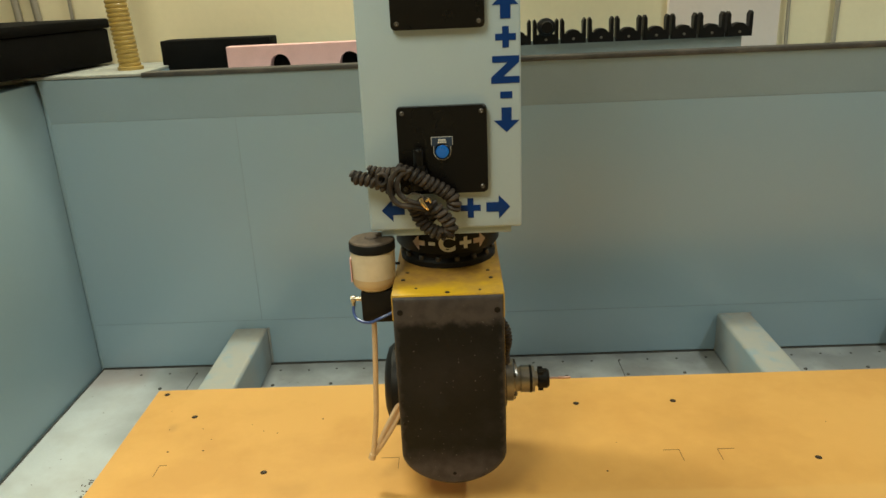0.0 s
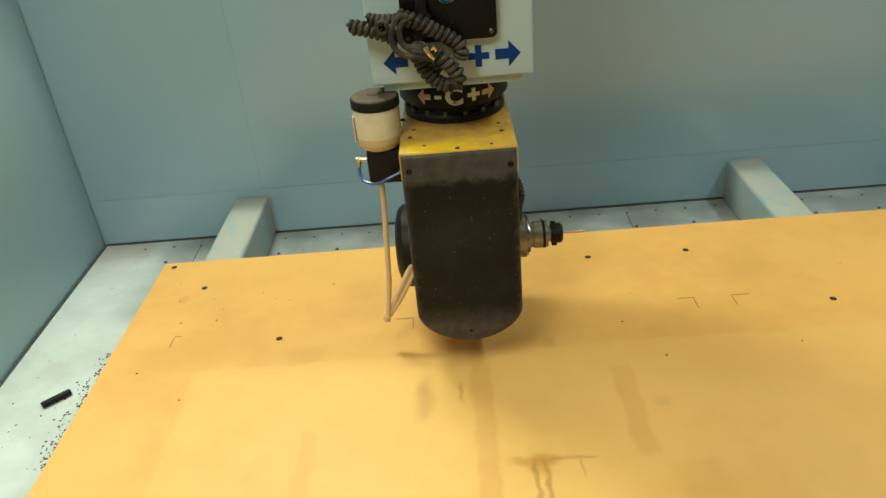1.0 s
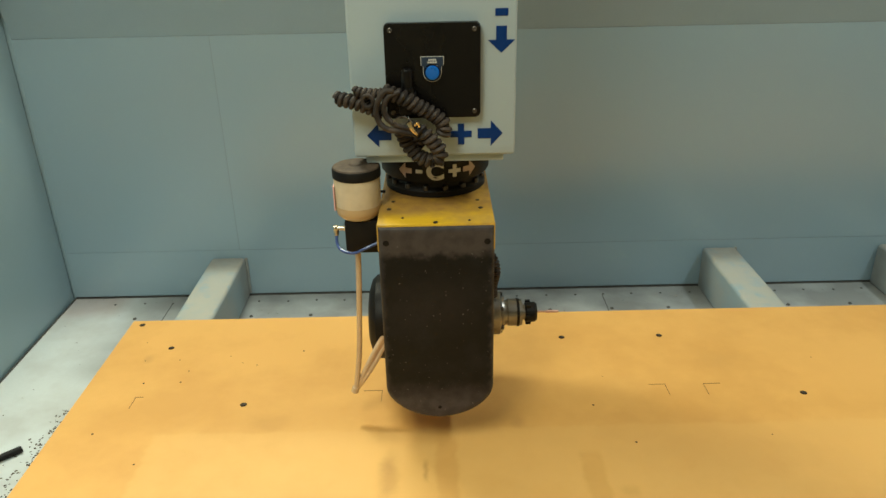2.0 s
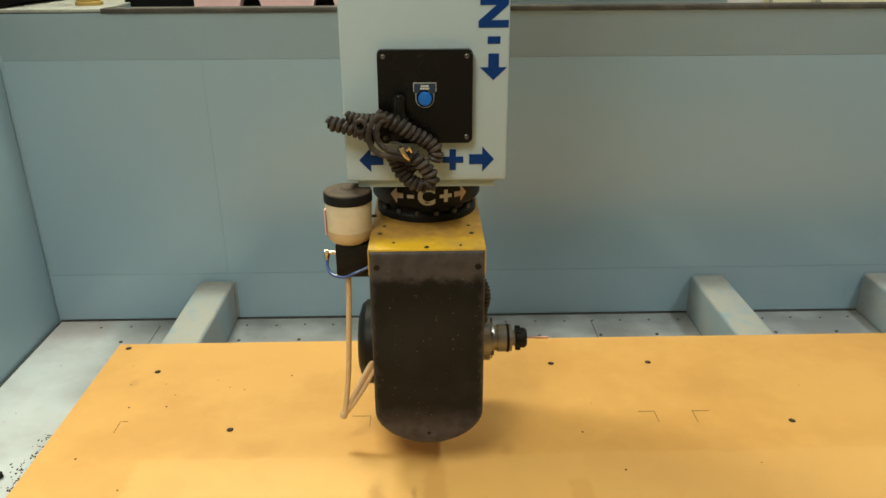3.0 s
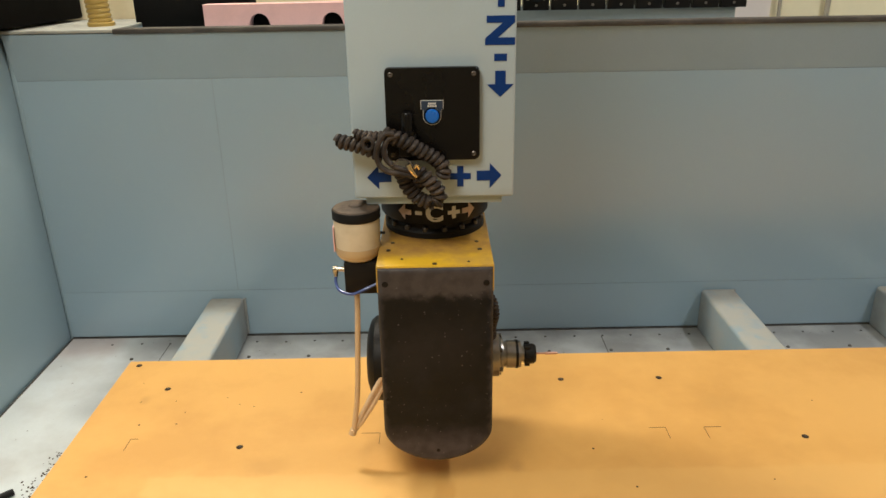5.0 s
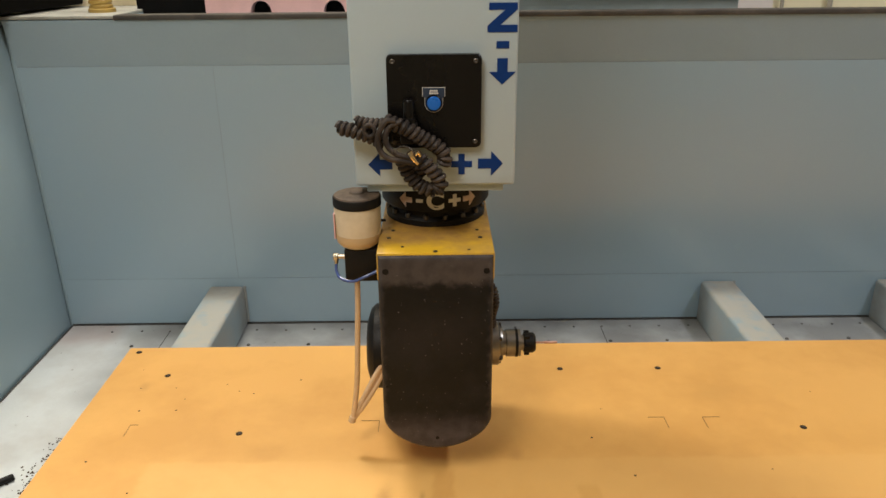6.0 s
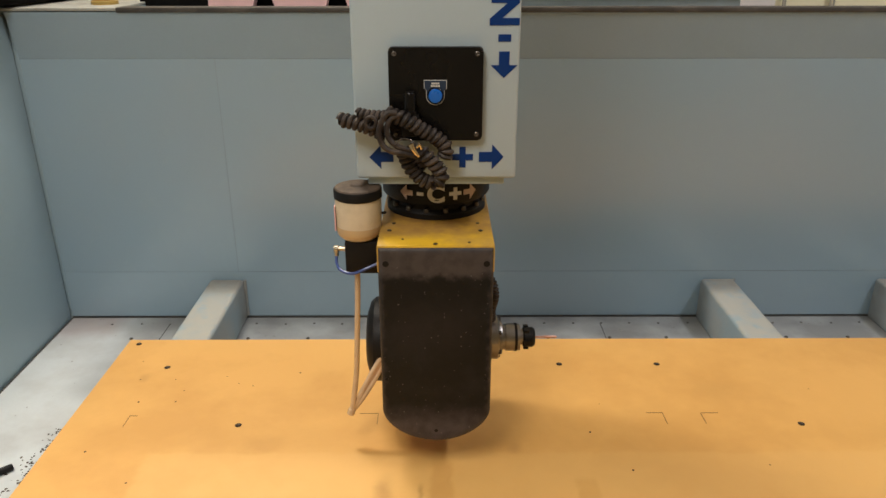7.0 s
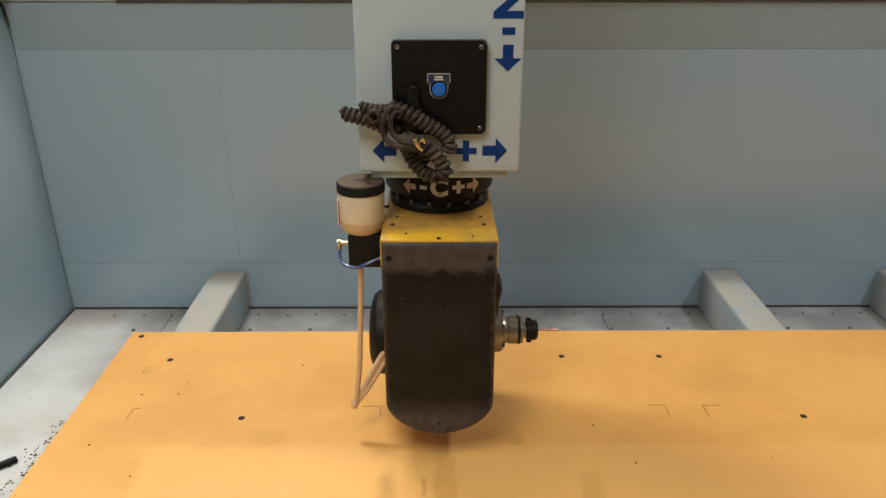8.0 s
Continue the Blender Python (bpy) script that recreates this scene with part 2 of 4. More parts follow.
stain_and_shade(COVER, ((dict(Z=(0.0, 0.115, 0.030)), (0.085, 0.071, 0.076), 0.8), (dict(Z=(0.361, 0.43, 0.007)), (0.062, 0.051, 0.047), 0.95), (dict(Z=(0.24, 0.31, 0.03), X=(-0.07, 0.05, 0.03)), (0.020, 0.017, 0.018), 0.5),
                # lighter side edges: dust, plus the rounded edges' highlight painted in
                (dict(X=(-0.12, -0.0865, 0.006)), (0.07, 0.058, 0.052), 0.5), (dict(X=(0.0755, 0.12, 0.006)), (0.07, 0.058, 0.052), 0.5)), 0.03, 55)


def speckled(m, colour, scale=170, low=0.68, amount=0.8):
    """Scattered light flecks of dust."""
    N, K = m.node_tree.nodes, m.node_tree.links
    b = N["Principled BSDF"]
    co, n, r, mx = N.new("ShaderNodeTexCoord"), N.new("ShaderNodeTexNoise"), N.new("ShaderNodeMapRange"), N.new("ShaderNodeMix")
    n.inputs["Scale"].default_value, n.inputs["Detail"].default_value = scale, 1
    K.new(co.outputs["Object"], n.inputs["Vector"])
    r.inputs["From Min"].default_value, r.inputs["From Max"].default_value, r.inputs["To Max"].default_value = low, low + 0.06, amount
    K.new(n.outputs["Fac"], r.inputs["Value"])
    mx.data_type = "RGBA"
    mx.inputs["B"].default_value = (*colour, 1)
    K.new(b.inputs["Base Color"].links[0].from_socket, mx.inputs["A"])
    K.new(r.outputs[0], mx.inputs["Factor"])
    K.new(mx.outputs["Result"], b.inputs["Base Color"])


# slightly darker along the bottom edge and beside the cord
stain_and_shade(COLUMN, ((dict(X=(-0.13, 0.12, 0.01), Z=(0.485, 0.500, 0.006)), (0.36, 0.40, 0.41), 0.5), (dict(X=(-0.13, -0.05, 0.03), Z=(0.50, 0.60, 0.03)), (0.36, 0.41, 0.43), 0.35)), 0.02, 30)
speckled(COVER, (0.15, 0.135, 0.13), 200, 0.735, 0.7)
speckled(PAN, (0.12, 0.10, 0.08), 90, 0.76, 0.7)
# dusty tops; the ends at the wall hold grime and painted shade
stain_and_shade(BEAM, ((dict(Z=(-0.0605, 0.0, 0.003)), (0.43, 0.41, 0.35), 0.92), (dict(Y=(1.82, 1.93, 0.035)), (0.20, 0.18, 0.155), 0.55)), 0.03, 25)
for m, level in ((COVER, 0.22), (BLACK, 0.22), (PANEL, 0.25), (CORD, 0.25), (DARKF, 0.1), (WALL, 0.95), (BLUE, 0.2)):
    m.node_tree.nodes["Principled BSDF"].inputs["Specular IOR Level"].default_value = level



# ---- mesh helpers ----
def thing(name, base, label, category, group="", kind="", shift=(0, 0, 0)):
    ob = new(name)
    ob.empty_display_size = 0.05
    ob.location = Vector(base) + Vector(shift)
    ob["base"] = [float(v) for v in base]
    return tagged(ob, label, category, group, kind)


def part(name, bm, material, parent=None, label="", smooth=True):
    bmesh.ops.recalc_face_normals(bm, faces=bm.faces)
    me = bpy.data.meshes.new(name)
    bm.to_mesh(me)
    bm.free()
    me.materials.append(material)
    ob = new(name, me)
    if smooth:
        for p in me.polygons:
            p.use_smooth = True
        me.set_sharp_from_angle(angle=radians(35))
    if parent:
        ob.parent = parent
        if parent.type == "EMPTY":
            ob.matrix_parent_inverse = Matrix.Translation(-Vector(parent["base"]))
    return tagged(ob, label)


def box(bm, x0, x1, y0, y1, z0, z1, bevel=0.0, seg=2):
    made = bmesh.ops.create_cube(bm, size=1.0, matrix=Matrix.Translation(((x0 + x1) / 2, (y0 + y1) / 2, (z0 + z1) / 2)) @
                                 Matrix.Diagonal((x1 - x0, y1 - y0, z1 - z0, 1)))
    if bevel:
        edges = list({e for v in made["verts"] for e in v.link_edges})
        bmesh.ops.bevel(bm, geom=edges, offset=bevel, segments=seg, profile=0.5, affect="EDGES")
    return bm


def lathe(bm, origin, axis, profile, seg=32):
    """Turn (distance along axis, radius) pairs round the axis through origin."""
    q = Vector(axis).to_track_quat("Z", "Y")
    rings = []
    for h, r in profile:
        rings.append([bm.verts.new(Vector(origin) + q @ Vector((r * math.cos(2 * math.pi * i / seg),
                                                                 r * math.sin(2 * math.pi * i / seg), h)))
                      for i in range(seg)])
    for a, c in zip(rings, rings[1:]):
        for i in range(seg):
            j = (i + 1) % seg
            bm.faces.new((a[i], a[j], c[j], c[i]))
    bm.faces.new(rings[0][::-1])
    bm.faces.new(rings[-1])
    return bm


def smooth_path(points, n=10):
    """A Catmull-Rom line through the points."""
    p = [Vector(v) for v in points]
    p = [2 * p[0] - p[1]] + p + [2 * p[-1] - p[-2]]
    out = []
    for i in range(1, len(p) - 2):
        for k in range(n):
            t = k / n
            a, b, c, d = p[i - 1:i + 3]
            out.append(0.5 * (2 * b + (c - a) * t + (2 * a - 5 * b + 4 * c - d) * t * t + (3 * b - a - 3 * c + d) * t ** 3))
    out.append(p[-2])
    return out


def tube(bm, path, radius, seg=10):
    """Sweep a circle along a line; radius is a number or a function of 0..1."""
    rings, n = [], len(path)
    up = Vector((0.31, 0.2, 0.93))
    for i, c in enumerate(path):
        d = (path[min(i + 1, n - 1)] - path[max(i - 1, 0)]).normalized()
        side = d.cross(up)
        if side.length < 1e-4:
            side = d.cross(Vector((1, 0, 0)))
        side.normalize()
        up = side.cross(d).normalized()
        r = radius(i / (n - 1)) if callable(radius) else radius
        rings.append([bm.verts.new(c + r * (math.cos(2 * math.pi * k / seg) * side + math.sin(2 * math.pi * k / seg) * up))
                      for k in range(seg)])
    for a, c in zip(rings, rings[1:]):
        for k in range(seg):
            j = (k + 1) % seg
            bm.faces.new((a[k], a[j], c[j], c[k]))
    bm.faces.new(rings[0][::-1])
    bm.faces.new(rings[-1])
    return bm


def coil(path, radius, pitch):
    """A helix wound round a line."""
    out, phase = [], 0.0
    up = Vector((0.31, 0.2, 0.93))
    for i, c in enumerate(path):
        d = (path[min(i + 1, len(path) - 1)] - path[max(i - 1, 0)]).normalized()
        side = d.cross(up).normalized()
        up = side.cross(d).normalized()
        if i:
            phase += 2 * math.pi * (c - path[i - 1]).length / pitch
        out.append(c + radius * (math.cos(phase) * side + math.sin(phase) * up))
    return out


def prism(bm, outline, y0, y1, bevel=0.0, seg=3):
    """An outline in x and z, given depth from y0 (front) to y1."""
    front = [bm.verts.new((x, y0, z)) for x, z in outline]
    back = [bm.verts.new((x, y1, z)) for x, z in outline]
    n = len(outline)
    f = bm.faces.new(front)
    bm.faces.new(back[::-1])
    for i in range(n):
        j = (i + 1) % n
        bm.faces.new((front[i], front[j], back[j], back[i]))
    if bevel:
        bmesh.ops.bevel(bm, geom=list(f.edges), offset=bevel, segments=seg, profile=0.5, affect="EDGES")
    return bm


def pillow(bm, outline, y0, y1, r, steps=6):
    """An outline in x and z from y0 (front) to y1, its front edge rounded by r."""
    xs, zs = [p[0] for p in outline], [p[1] for p in outline]
    cx, cz = (min(xs) + max(xs)) / 2, (min(zs) + max(zs)) / 2
    hx, hz = (max(xs) - min(xs)) / 2, (max(zs) - min(zs)) / 2
    rings = [(1.0, 1.0, y1)]
    for k in range(steps + 1):
        a = math.pi / 2 * k / steps
        d = r * (1 - math.cos(a))
        rings.append((1 - d / hx, 1 - d / hz, y0 + r * (1 - math.sin(a))))
    loops = [[bm.verts.new((cx + (x - cx) * fx, y, cz + (z - cz) * fz)) for x, z in outline] for fx, fz, y in rings]
    n = len(outline)
    for a, c in zip(loops, loops[1:]):
        for i in range(n):
            j = (i + 1) % n
            bm.faces.new((a[i], a[j], c[j], c[i]))
    bm.faces.new(loops[0])
    bm.faces.new(loops[-1][::-1])
    return bm


def rounded(x0, x1, z0, z1, r, n=5):
    out = []
    for cx, cz, a in ((x1 - r, z1 - r, 0), (x0 + r, z1 - r, 90), (x0 + r, z0 + r, 180), (x1 - r, z0 + r, 270)):
        for k in range(n + 1):
            t = radians(a + 90 * k / n)
            out.append((cx + r * math.cos(t), cz + r * math.sin(t)))
    return out


def letters(name, body, size, at, material, parent, label="", bend=0.0, squash=1.0):
    """Raised letters that stand upright and face the front; bend is the radius of a drum that they are wrapped on."""
    cu = bpy.data.curves.new(name, "FONT")
    cu.body, cu.size, cu.align_x, cu.align_y, cu.extrude, cu.offset = body, size, "CENTER", "CENTER", 0.0004, size * 0.045
    tmp = new(name, cu)
    me = bpy.data.meshes.new_from_object(tmp.evaluated_get(bpy.context.evaluated_depsgraph_get()))
    bpy.data.objects.remove(tmp)
    bm = bmesh.new()
    bm.from_mesh(me)
    bpy.data.meshes.remove(me)
    for v in bm.verts:
        x, z, y = v.co.x * squash, v.co.y, -v.co.z
        if bend:
            x, y = (bend - y) * math.sin(x / bend), bend - (bend - y) * math.cos(x / bend)
        v.co = Vector(at) + Vector((x, y, z))
    return part(name, bm, material, parent, label, smooth=False)


def flat_shape(name, outline, y, material, parent, label=""):
    return part(name, prism(bmesh.new(), outline, y - 0.0006, y + 0.0002), material, parent, label, smooth=False)


def arrow(cx, cz, length, head, wide, stem, turn):
    """Outline of a block arrow that points along turn degrees, with its middle at (cx, cz)."""
    a, h = length / 2, wide / 2
    pts = [(a, 0), (a - head, h), (a - head, stem / 2), (-a, stem / 2), (-a, -stem / 2), (a - head, -stem / 2), (a - head, -h)]
    c, s = math.cos(radians(turn)), math.sin(radians(turn))
    return [(cx + x * c - z * s, cz + x * s + z * c) for x, z in pts]


def plus(cx, cz, w, t):
    a, b = w / 2, t / 2
    return [(cx + x, cz + z) for x, z in ((a, b), (b, b), (b, a), (-b, a), (-b, b), (-a, b), (-a, -b), (-b, -b), (-b, -a), (b, -a), (b, -b), (a, -b))]


# ---- the room ----
def slab(name, x0, x1, y0, y1, z0, z1, material, label, category, bevel=0.0):
    return tagged(part(name, box(bmesh.new(), x0, x1, y0, y1, z0, z1, bevel), material), label, category, kind="structure")


slab("floor", -3.2, 4.2, -3.2, 2.4, -1.05, -0.95, CONCRETE, "grey concrete workshop floor", "floor")
slab("ceiling", -3.2, 4.2, -3.2, 2.4, 2.6, 2.7, CEIL, "plain off-white workshop ceiling", "ceiling")
slab("wall_north", -3.2, 4.2, 2.2, 2.4, -0.95, 2.6, PLASTER, "cream painted workshop wall behind the machine", "wall")
slab("wall_south", -3.2, 4.2, -3.4, -3.2, -0.95, 2.6, PLASTER, "cream painted workshop wall", "wall")
slab("wall_west", -3.4, -3.2, -3.2, 2.4, -0.95, 2.6, PLASTER, "cream painted workshop wall", "wall")
slab("wall_east", 4.2, 4.4, -3.2, 2.4, -0.95, 2.6, PLASTER, "cream painted workshop wall", "wall")

# ---- the machine's bed: side walls, pan and beams ----
X0, YW, ZF, ZT = -1.045, 1.906, -0.18, 0.660
ZL0 = 0.630
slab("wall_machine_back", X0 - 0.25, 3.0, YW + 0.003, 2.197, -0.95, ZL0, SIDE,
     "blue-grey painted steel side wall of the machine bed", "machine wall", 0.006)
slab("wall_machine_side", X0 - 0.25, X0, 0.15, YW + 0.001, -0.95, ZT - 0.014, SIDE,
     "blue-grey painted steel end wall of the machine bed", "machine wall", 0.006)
for v in bpy.data.objects["wall_machine_side"].data.vertices:
    if v.co.z > 0.5 and v.co.x > X0 - 0.1:
        v.co.x -= 0.010
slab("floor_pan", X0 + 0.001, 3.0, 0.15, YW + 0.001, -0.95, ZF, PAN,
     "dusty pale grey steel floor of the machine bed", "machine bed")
back = bpy.data.objects["wall_machine_back"]
for x0, x1, z0, z1 in ((X0 + 0.002, -0.5600, -0.0374, 0.5404), (-0.5593, 2.99, -0.0372, 0.5402), (X0 + 0.002, 2.99, ZF + 0.006, -0.0381)):
    part("panel", box(bmesh.new(), x0, x1, YW - 0.002, YW - 0.0013, z0, z1), WALL, back)
part("backing", box(bmesh.new(), X0 + 0.0015, 2.995, YW - 0.0012, YW + 0.0035, ZF + 0.005, 0.5412), FILLER, back)
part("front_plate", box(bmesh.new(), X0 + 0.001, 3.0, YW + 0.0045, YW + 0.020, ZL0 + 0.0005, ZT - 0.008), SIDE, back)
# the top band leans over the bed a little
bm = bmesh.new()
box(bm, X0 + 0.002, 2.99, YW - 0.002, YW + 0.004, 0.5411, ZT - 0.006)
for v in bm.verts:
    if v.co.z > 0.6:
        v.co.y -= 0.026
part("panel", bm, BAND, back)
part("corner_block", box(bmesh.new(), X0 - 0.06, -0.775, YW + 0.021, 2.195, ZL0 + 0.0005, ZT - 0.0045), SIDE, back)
part("corner_plate", box(bmesh.new(), X0 - 0.06, -0.775, YW - 0.028, 2.196, ZT - 0.004, ZT + 0.004, 0.002), PLATE, back, "pale dusty corner plate")
tagged(part("trim", box(bmesh.new(), -0.774, 3.0, YW - 0.033, YW + 0.012, ZT - 0.007, ZT + 0.005, 0.002), EDGING),
       "dark edging strip along the top of the wall", "edging", kind="structure")
tagged(part("trim", box(bmesh.new(), X0, 3.0, YW - 0.0045, YW + 0.002, ZF - 0.001, ZF + 0.0026), SEAL),
       "dark dirty joint along the foot of the wall", "joint", kind="structure")
tagged(part("trim", box(bmesh.new(), X0 - 0.001, X0 + 0.0028, 0.2, YW - 0.007, ZF - 0.001, ZF + 0.0022), SEAL),
       "dark dirty joint along the foot of the end wall", "joint", kind="structure")


def support_beam(x0, x1):
    ob = thing("support_beam", ((x0 + x1) / 2, 1.2, ZF), "blue-grey painted square steel beam under the table", "beam",
               "beams under the table")
    part("tube", box(bmesh.new(), x0, x1, 0.2, YW - 0.005, ZF, -0.058, 0.010, 3), BEAM, ob)
    part("weld", tube(bmesh.new(), [Vector((x1 + 0.001, YW - 0.006, ZF + 0.01 + 0.0108 * i)) for i in range(11)],
                      lambda s: 0.0045 + 0.0006 * math.sin(40 * s), 6), BEAM, ob)
    return ob


for x0, x1 in ((-0.640, -0.546), (0.725, 0.818), (1.214, 1.307)):
    support_beam(x0, x1)

# ---- the table board ----
TB_X0, TB_X1, TB_Y0, TB_Y1 = -0.682, 1.758, 0.233, 1.453
table = thing("table_board", (0.5, 0.85, -0.058), "yellow-brown fibreboard table top with clamp marks and smears", "table top")
bm = bmesh.new()
box(bm, TB_X0, TB_X1, TB_Y0, TB_Y1, -0.025, 0.0, 0.0012, 1)
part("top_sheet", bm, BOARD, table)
bm = bmesh.new()
box(bm, TB_X0 + 0.004, TB_X1 - 0.004, TB_Y0 + 0.004, TB_Y1 - 0.004, -0.058, -0.025)
part("under_sheet", bm, BOARD, table)


def bolt_hole(x, y, r=0.0062):
    """A countersunk hole: a dark cup with a thin burr ring."""
    h = part("bolt_hole", lathe(bmesh.new(), (x, y, 0.0004), (0, 0, 1), ((0, r), (0.0004, r * 0.9)), 20), HOLE, table)
    bm = bmesh.new()
    lathe(bm, (x + 0.001, y + 0.0005, 0.0008), (0, 0, 1), ((0, r * 0.45), (0.0006, r * 0.4)), 14)
    part("screw_head", bm, DARKSTEEL, h)
    return h


for x, y in ((-0.562, 1.336), (0.245, 1.345), (0.447, 1.344), (-0.367, 1.136), (0.044, 1.137), (0.654, 1.135), (-0.656, 1.433)):
    bolt_hole(x, y)
for x, y, r in ((-0.285, 1.314, 0.0020), (-0.575, 1.211, 0.0022), (-0.611, 1.061, 0.0023), (-0.37, 1.266, 0.0014), (0.266, 1.112, 0.0022),
                (0.318, 1.008, 0.0022), (-0.505, 1.212, 0.0020), (-0.50, 1.25, 0.0013), (-0.40, 1.275, 0.0012), (-0.60, 1.29, 0.0014),
                (-0.53, 1.29, 0.0012), (-0.62, 1.36, 0.0010), (-0.43, 1.30, 0.0010), (0.55, 1.02, 0.0014), (-0.51, 0.98, 0.0019),
                (0.30, 1.20, 0.0009), (0.72, 1.25, 0.0012)):
    part("speck", lathe(bmesh.new(), (x, y, 0.0002), (0, 0, 1), ((0, r), (0.0004, r * 0.7)), 9), HOLE, table)


def corner_mark(x, y, dx, dy):
    """Two scored lines that meet at a corner."""
    w = 0.00045
    bm = bmesh.new()
    box(bm, min(x, x + dx), max(x, x + dx), y - w, y + w, 0.0001, 0.0006)
    box(bm, x - w, x + w, min(y - w, y + dy), y - w, 0.0001, 0.0006)
    part("corner_mark", bm, INK, table, smooth=False)


for x, y, dx in ((-0.116, 1.171, -0.034), (-0.045, 1.169, 0.030), (0.411, 1.171, -0.030), (0.482, 1.170, 0.032), (-0.574, 1.166, 0.014)):
    corner_mark(x, y, dx, -0.034)

# ---- the machine's column ----
S = (-0.002, 0.015, -0.010)
YC, YH = 1.073, 1.0
CX0, CX1, CZ = -0.1245, 0.1145, 0.489
column = thing("machine_column", (0, 1.19, CZ - 0.013), "pale blue enamelled steel column with blue direction signs", "machine column", shift=S)
shell = part("shell", box(bmesh.new(), CX0, CX1, YC, YC + 0.24, CZ, 2.612, 0.004, 3), COLUMN, column)
part("bottom_plate", box(bmesh.new(), -0.109, 0.0985, YC + 0.012, YC + 0.228, CZ - 0.013, CZ, 0.002, 2), COLUMN, column)


def control_panel(z0, z1, name):
    p = part(name, prism(bmesh.new(), rounded(-0.072, 0.0625, z0, z1, 0.006), YC - 0.012, YC + 0.001, 0.003), PANEL, column, "glossy black plastic cover plate")
    for x in (-0.0635, 0.054):
        for z in (z0 + 0.009, z1 - 0.009):
            part("screw", lathe(bmesh.new(), (x, YC - 0.0115, z), (0, -1, 0), ((0, 0.0036), (0.0012, 0.0036), (0.0022, 0.0022), (0.0014, 0.001)), 12),
                 DARKSTEEL, p)
    return p


panel = control_panel(0.5505, 0.6835, "control_panel")
control_panel(0.793, 0.926, "blanking_panel")
BX, BZ = -0.0055, 0.6165
legend = [(BX - 0.0155, 0.6375), (BX + 0.0155, 0.6375), (BX + 0.0155, 0.6255), (BX + 0.0125, 0.6240)]
legend += [(BX + 0.0125 * math.cos(t), BZ - 0.0005 + 0.0125 * math.sin(t)) for t in [radians(-6 * k) for k in range(0, 31)]]
legend += [(BX - 0.0125, 0.6240), (BX - 0.0155, 0.6255)]
rim = [(BX + (x - BX) * 1.05, 0.622 + (z - 0.622) * 1.045) for x, z in legend]
flat_shape("legend_rim", rim, YC - 0.0122, WHITE, panel, "thin white outline of the legend plate")
flat_shape("legend_plate", legend, YC - 0.0127, LEGEND, panel, "dark navy legend plate")
for z, w in ((0.6335, 0.0115), (0.6300, 0.0135)):
    for k in range(4):
        x = BX - w / 2 + (k + 0.5) * w / 4
        flat_shape("text_bar", [(x - w / 9.5, z - 0.0012), (x + w / 9.5, z - 0.0012), (x + w / 9.5, z + 0.0012), (x - w / 9.5, z + 0.0012)],
                   YC - 0.0133, WHITE, panel)
part("button_ring", lathe(bmesh.new(), (BX, YC - 0.0130, BZ), (0, -1, 0), ((0, 0.0118), (0.004, 0.0116), (0.005, 0.0108), (0.0045, 0.0102)), 32), PANEL, panel)
part("push_button", lathe(bmesh.new(), (BX, YC - 0.0150, BZ), (0, -1, 0), ((0, 0.0100), (0.0045, 0.0100), (0.0060, 0.0090), (0.0064, 0.006), (0.0062, 0.001)), 32),
     BUTTON, panel, "bright blue push button")
part("plug", lathe(bmesh.new(), (-0.0415, YC - 0.024, 0.585), (0, 0, 1), ((0, 0.011), (0.012, 0.011), (0.013, 0.0085), (0.036, 0.0080), (0.0385, 0.0066), (0.039, 0.001)), 20),
     PANEL, panel, "black plug with a worn end")
part("socket", box(bmesh.new(), -0.054, -0.029, YC - 0.030, YC - 0.010, 0.560, 0.592, 0.003), BLACK, panel)

YS = YC - 0.0002
for name, outline in (
        ("arrow", arrow(-0.0865, 0.5225, 0.036, 0.0175, 0.0365, 0.0150, 180)),
        ("minus_sign", [(-0.058, 0.5195), (-0.044, 0.5195), (-0.044, 0.5270), (-0.058, 0.5270)]),
        ("plus_sign", plus(0.0345, 0.5220, 0.0315, 0.0095)),
        ("arrow", arrow(0.0775, 0.5225, 0.037, 0.0175, 0.0385, 0.0150, 0)),
        ("arrow", arrow(0.0925, 0.6575, 0.037, 0.0180, 0.0385, 0.0150, -90)),
        ("minus_sign", [(0.0835, 0.6895), (0.1015, 0.6895), (0.1015, 0.6995), (0.0835, 0.6995)]),
        ("plus_sign", plus(0.0925, 0.7775, 0.0300, 0.0095)),
        ("arrow", arrow(0.0925, 0.8215, 0.037, 0.0180, 0.0385, 0.0150, 90)),
        ("letter_z", [(0.0705, 0.7115), (0.1125, 0.7115), (0.1125, 0.7215), (0.0885, 0.7215), (0.1120, 0.7420), (0.1120, 0.7510),
                      (0.0725, 0.7510), (0.0725, 0.7415), (0.0950, 0.7415), (0.0705, 0.7205)])):
    flat_shape(name, outline, YS, BLUE, column, "dark blue vinyl sign")

# ---- the milling head ----
XC, YA = -0.0055, 1.19
head = thing("milling_head", (XC, YA, 0.07), "yellow and charcoal tilting milling head with spindle", "milling head", shift=S)
drum = part("swivel_drum", lathe(bmesh.new(), (XC, YA, 0.409), (0, 0, 1),
            ((0.0, 0.0825), (0.009, 0.0825), (0.012, 0.080), (0.015, 0.076), (0.024, 0.076), (0.027, 0.087), (0.030, 0.089), (0.060, 0.089), (0.0665, 0.088)), 56),
            BLACK, head, "black swivel drum with white lettering")
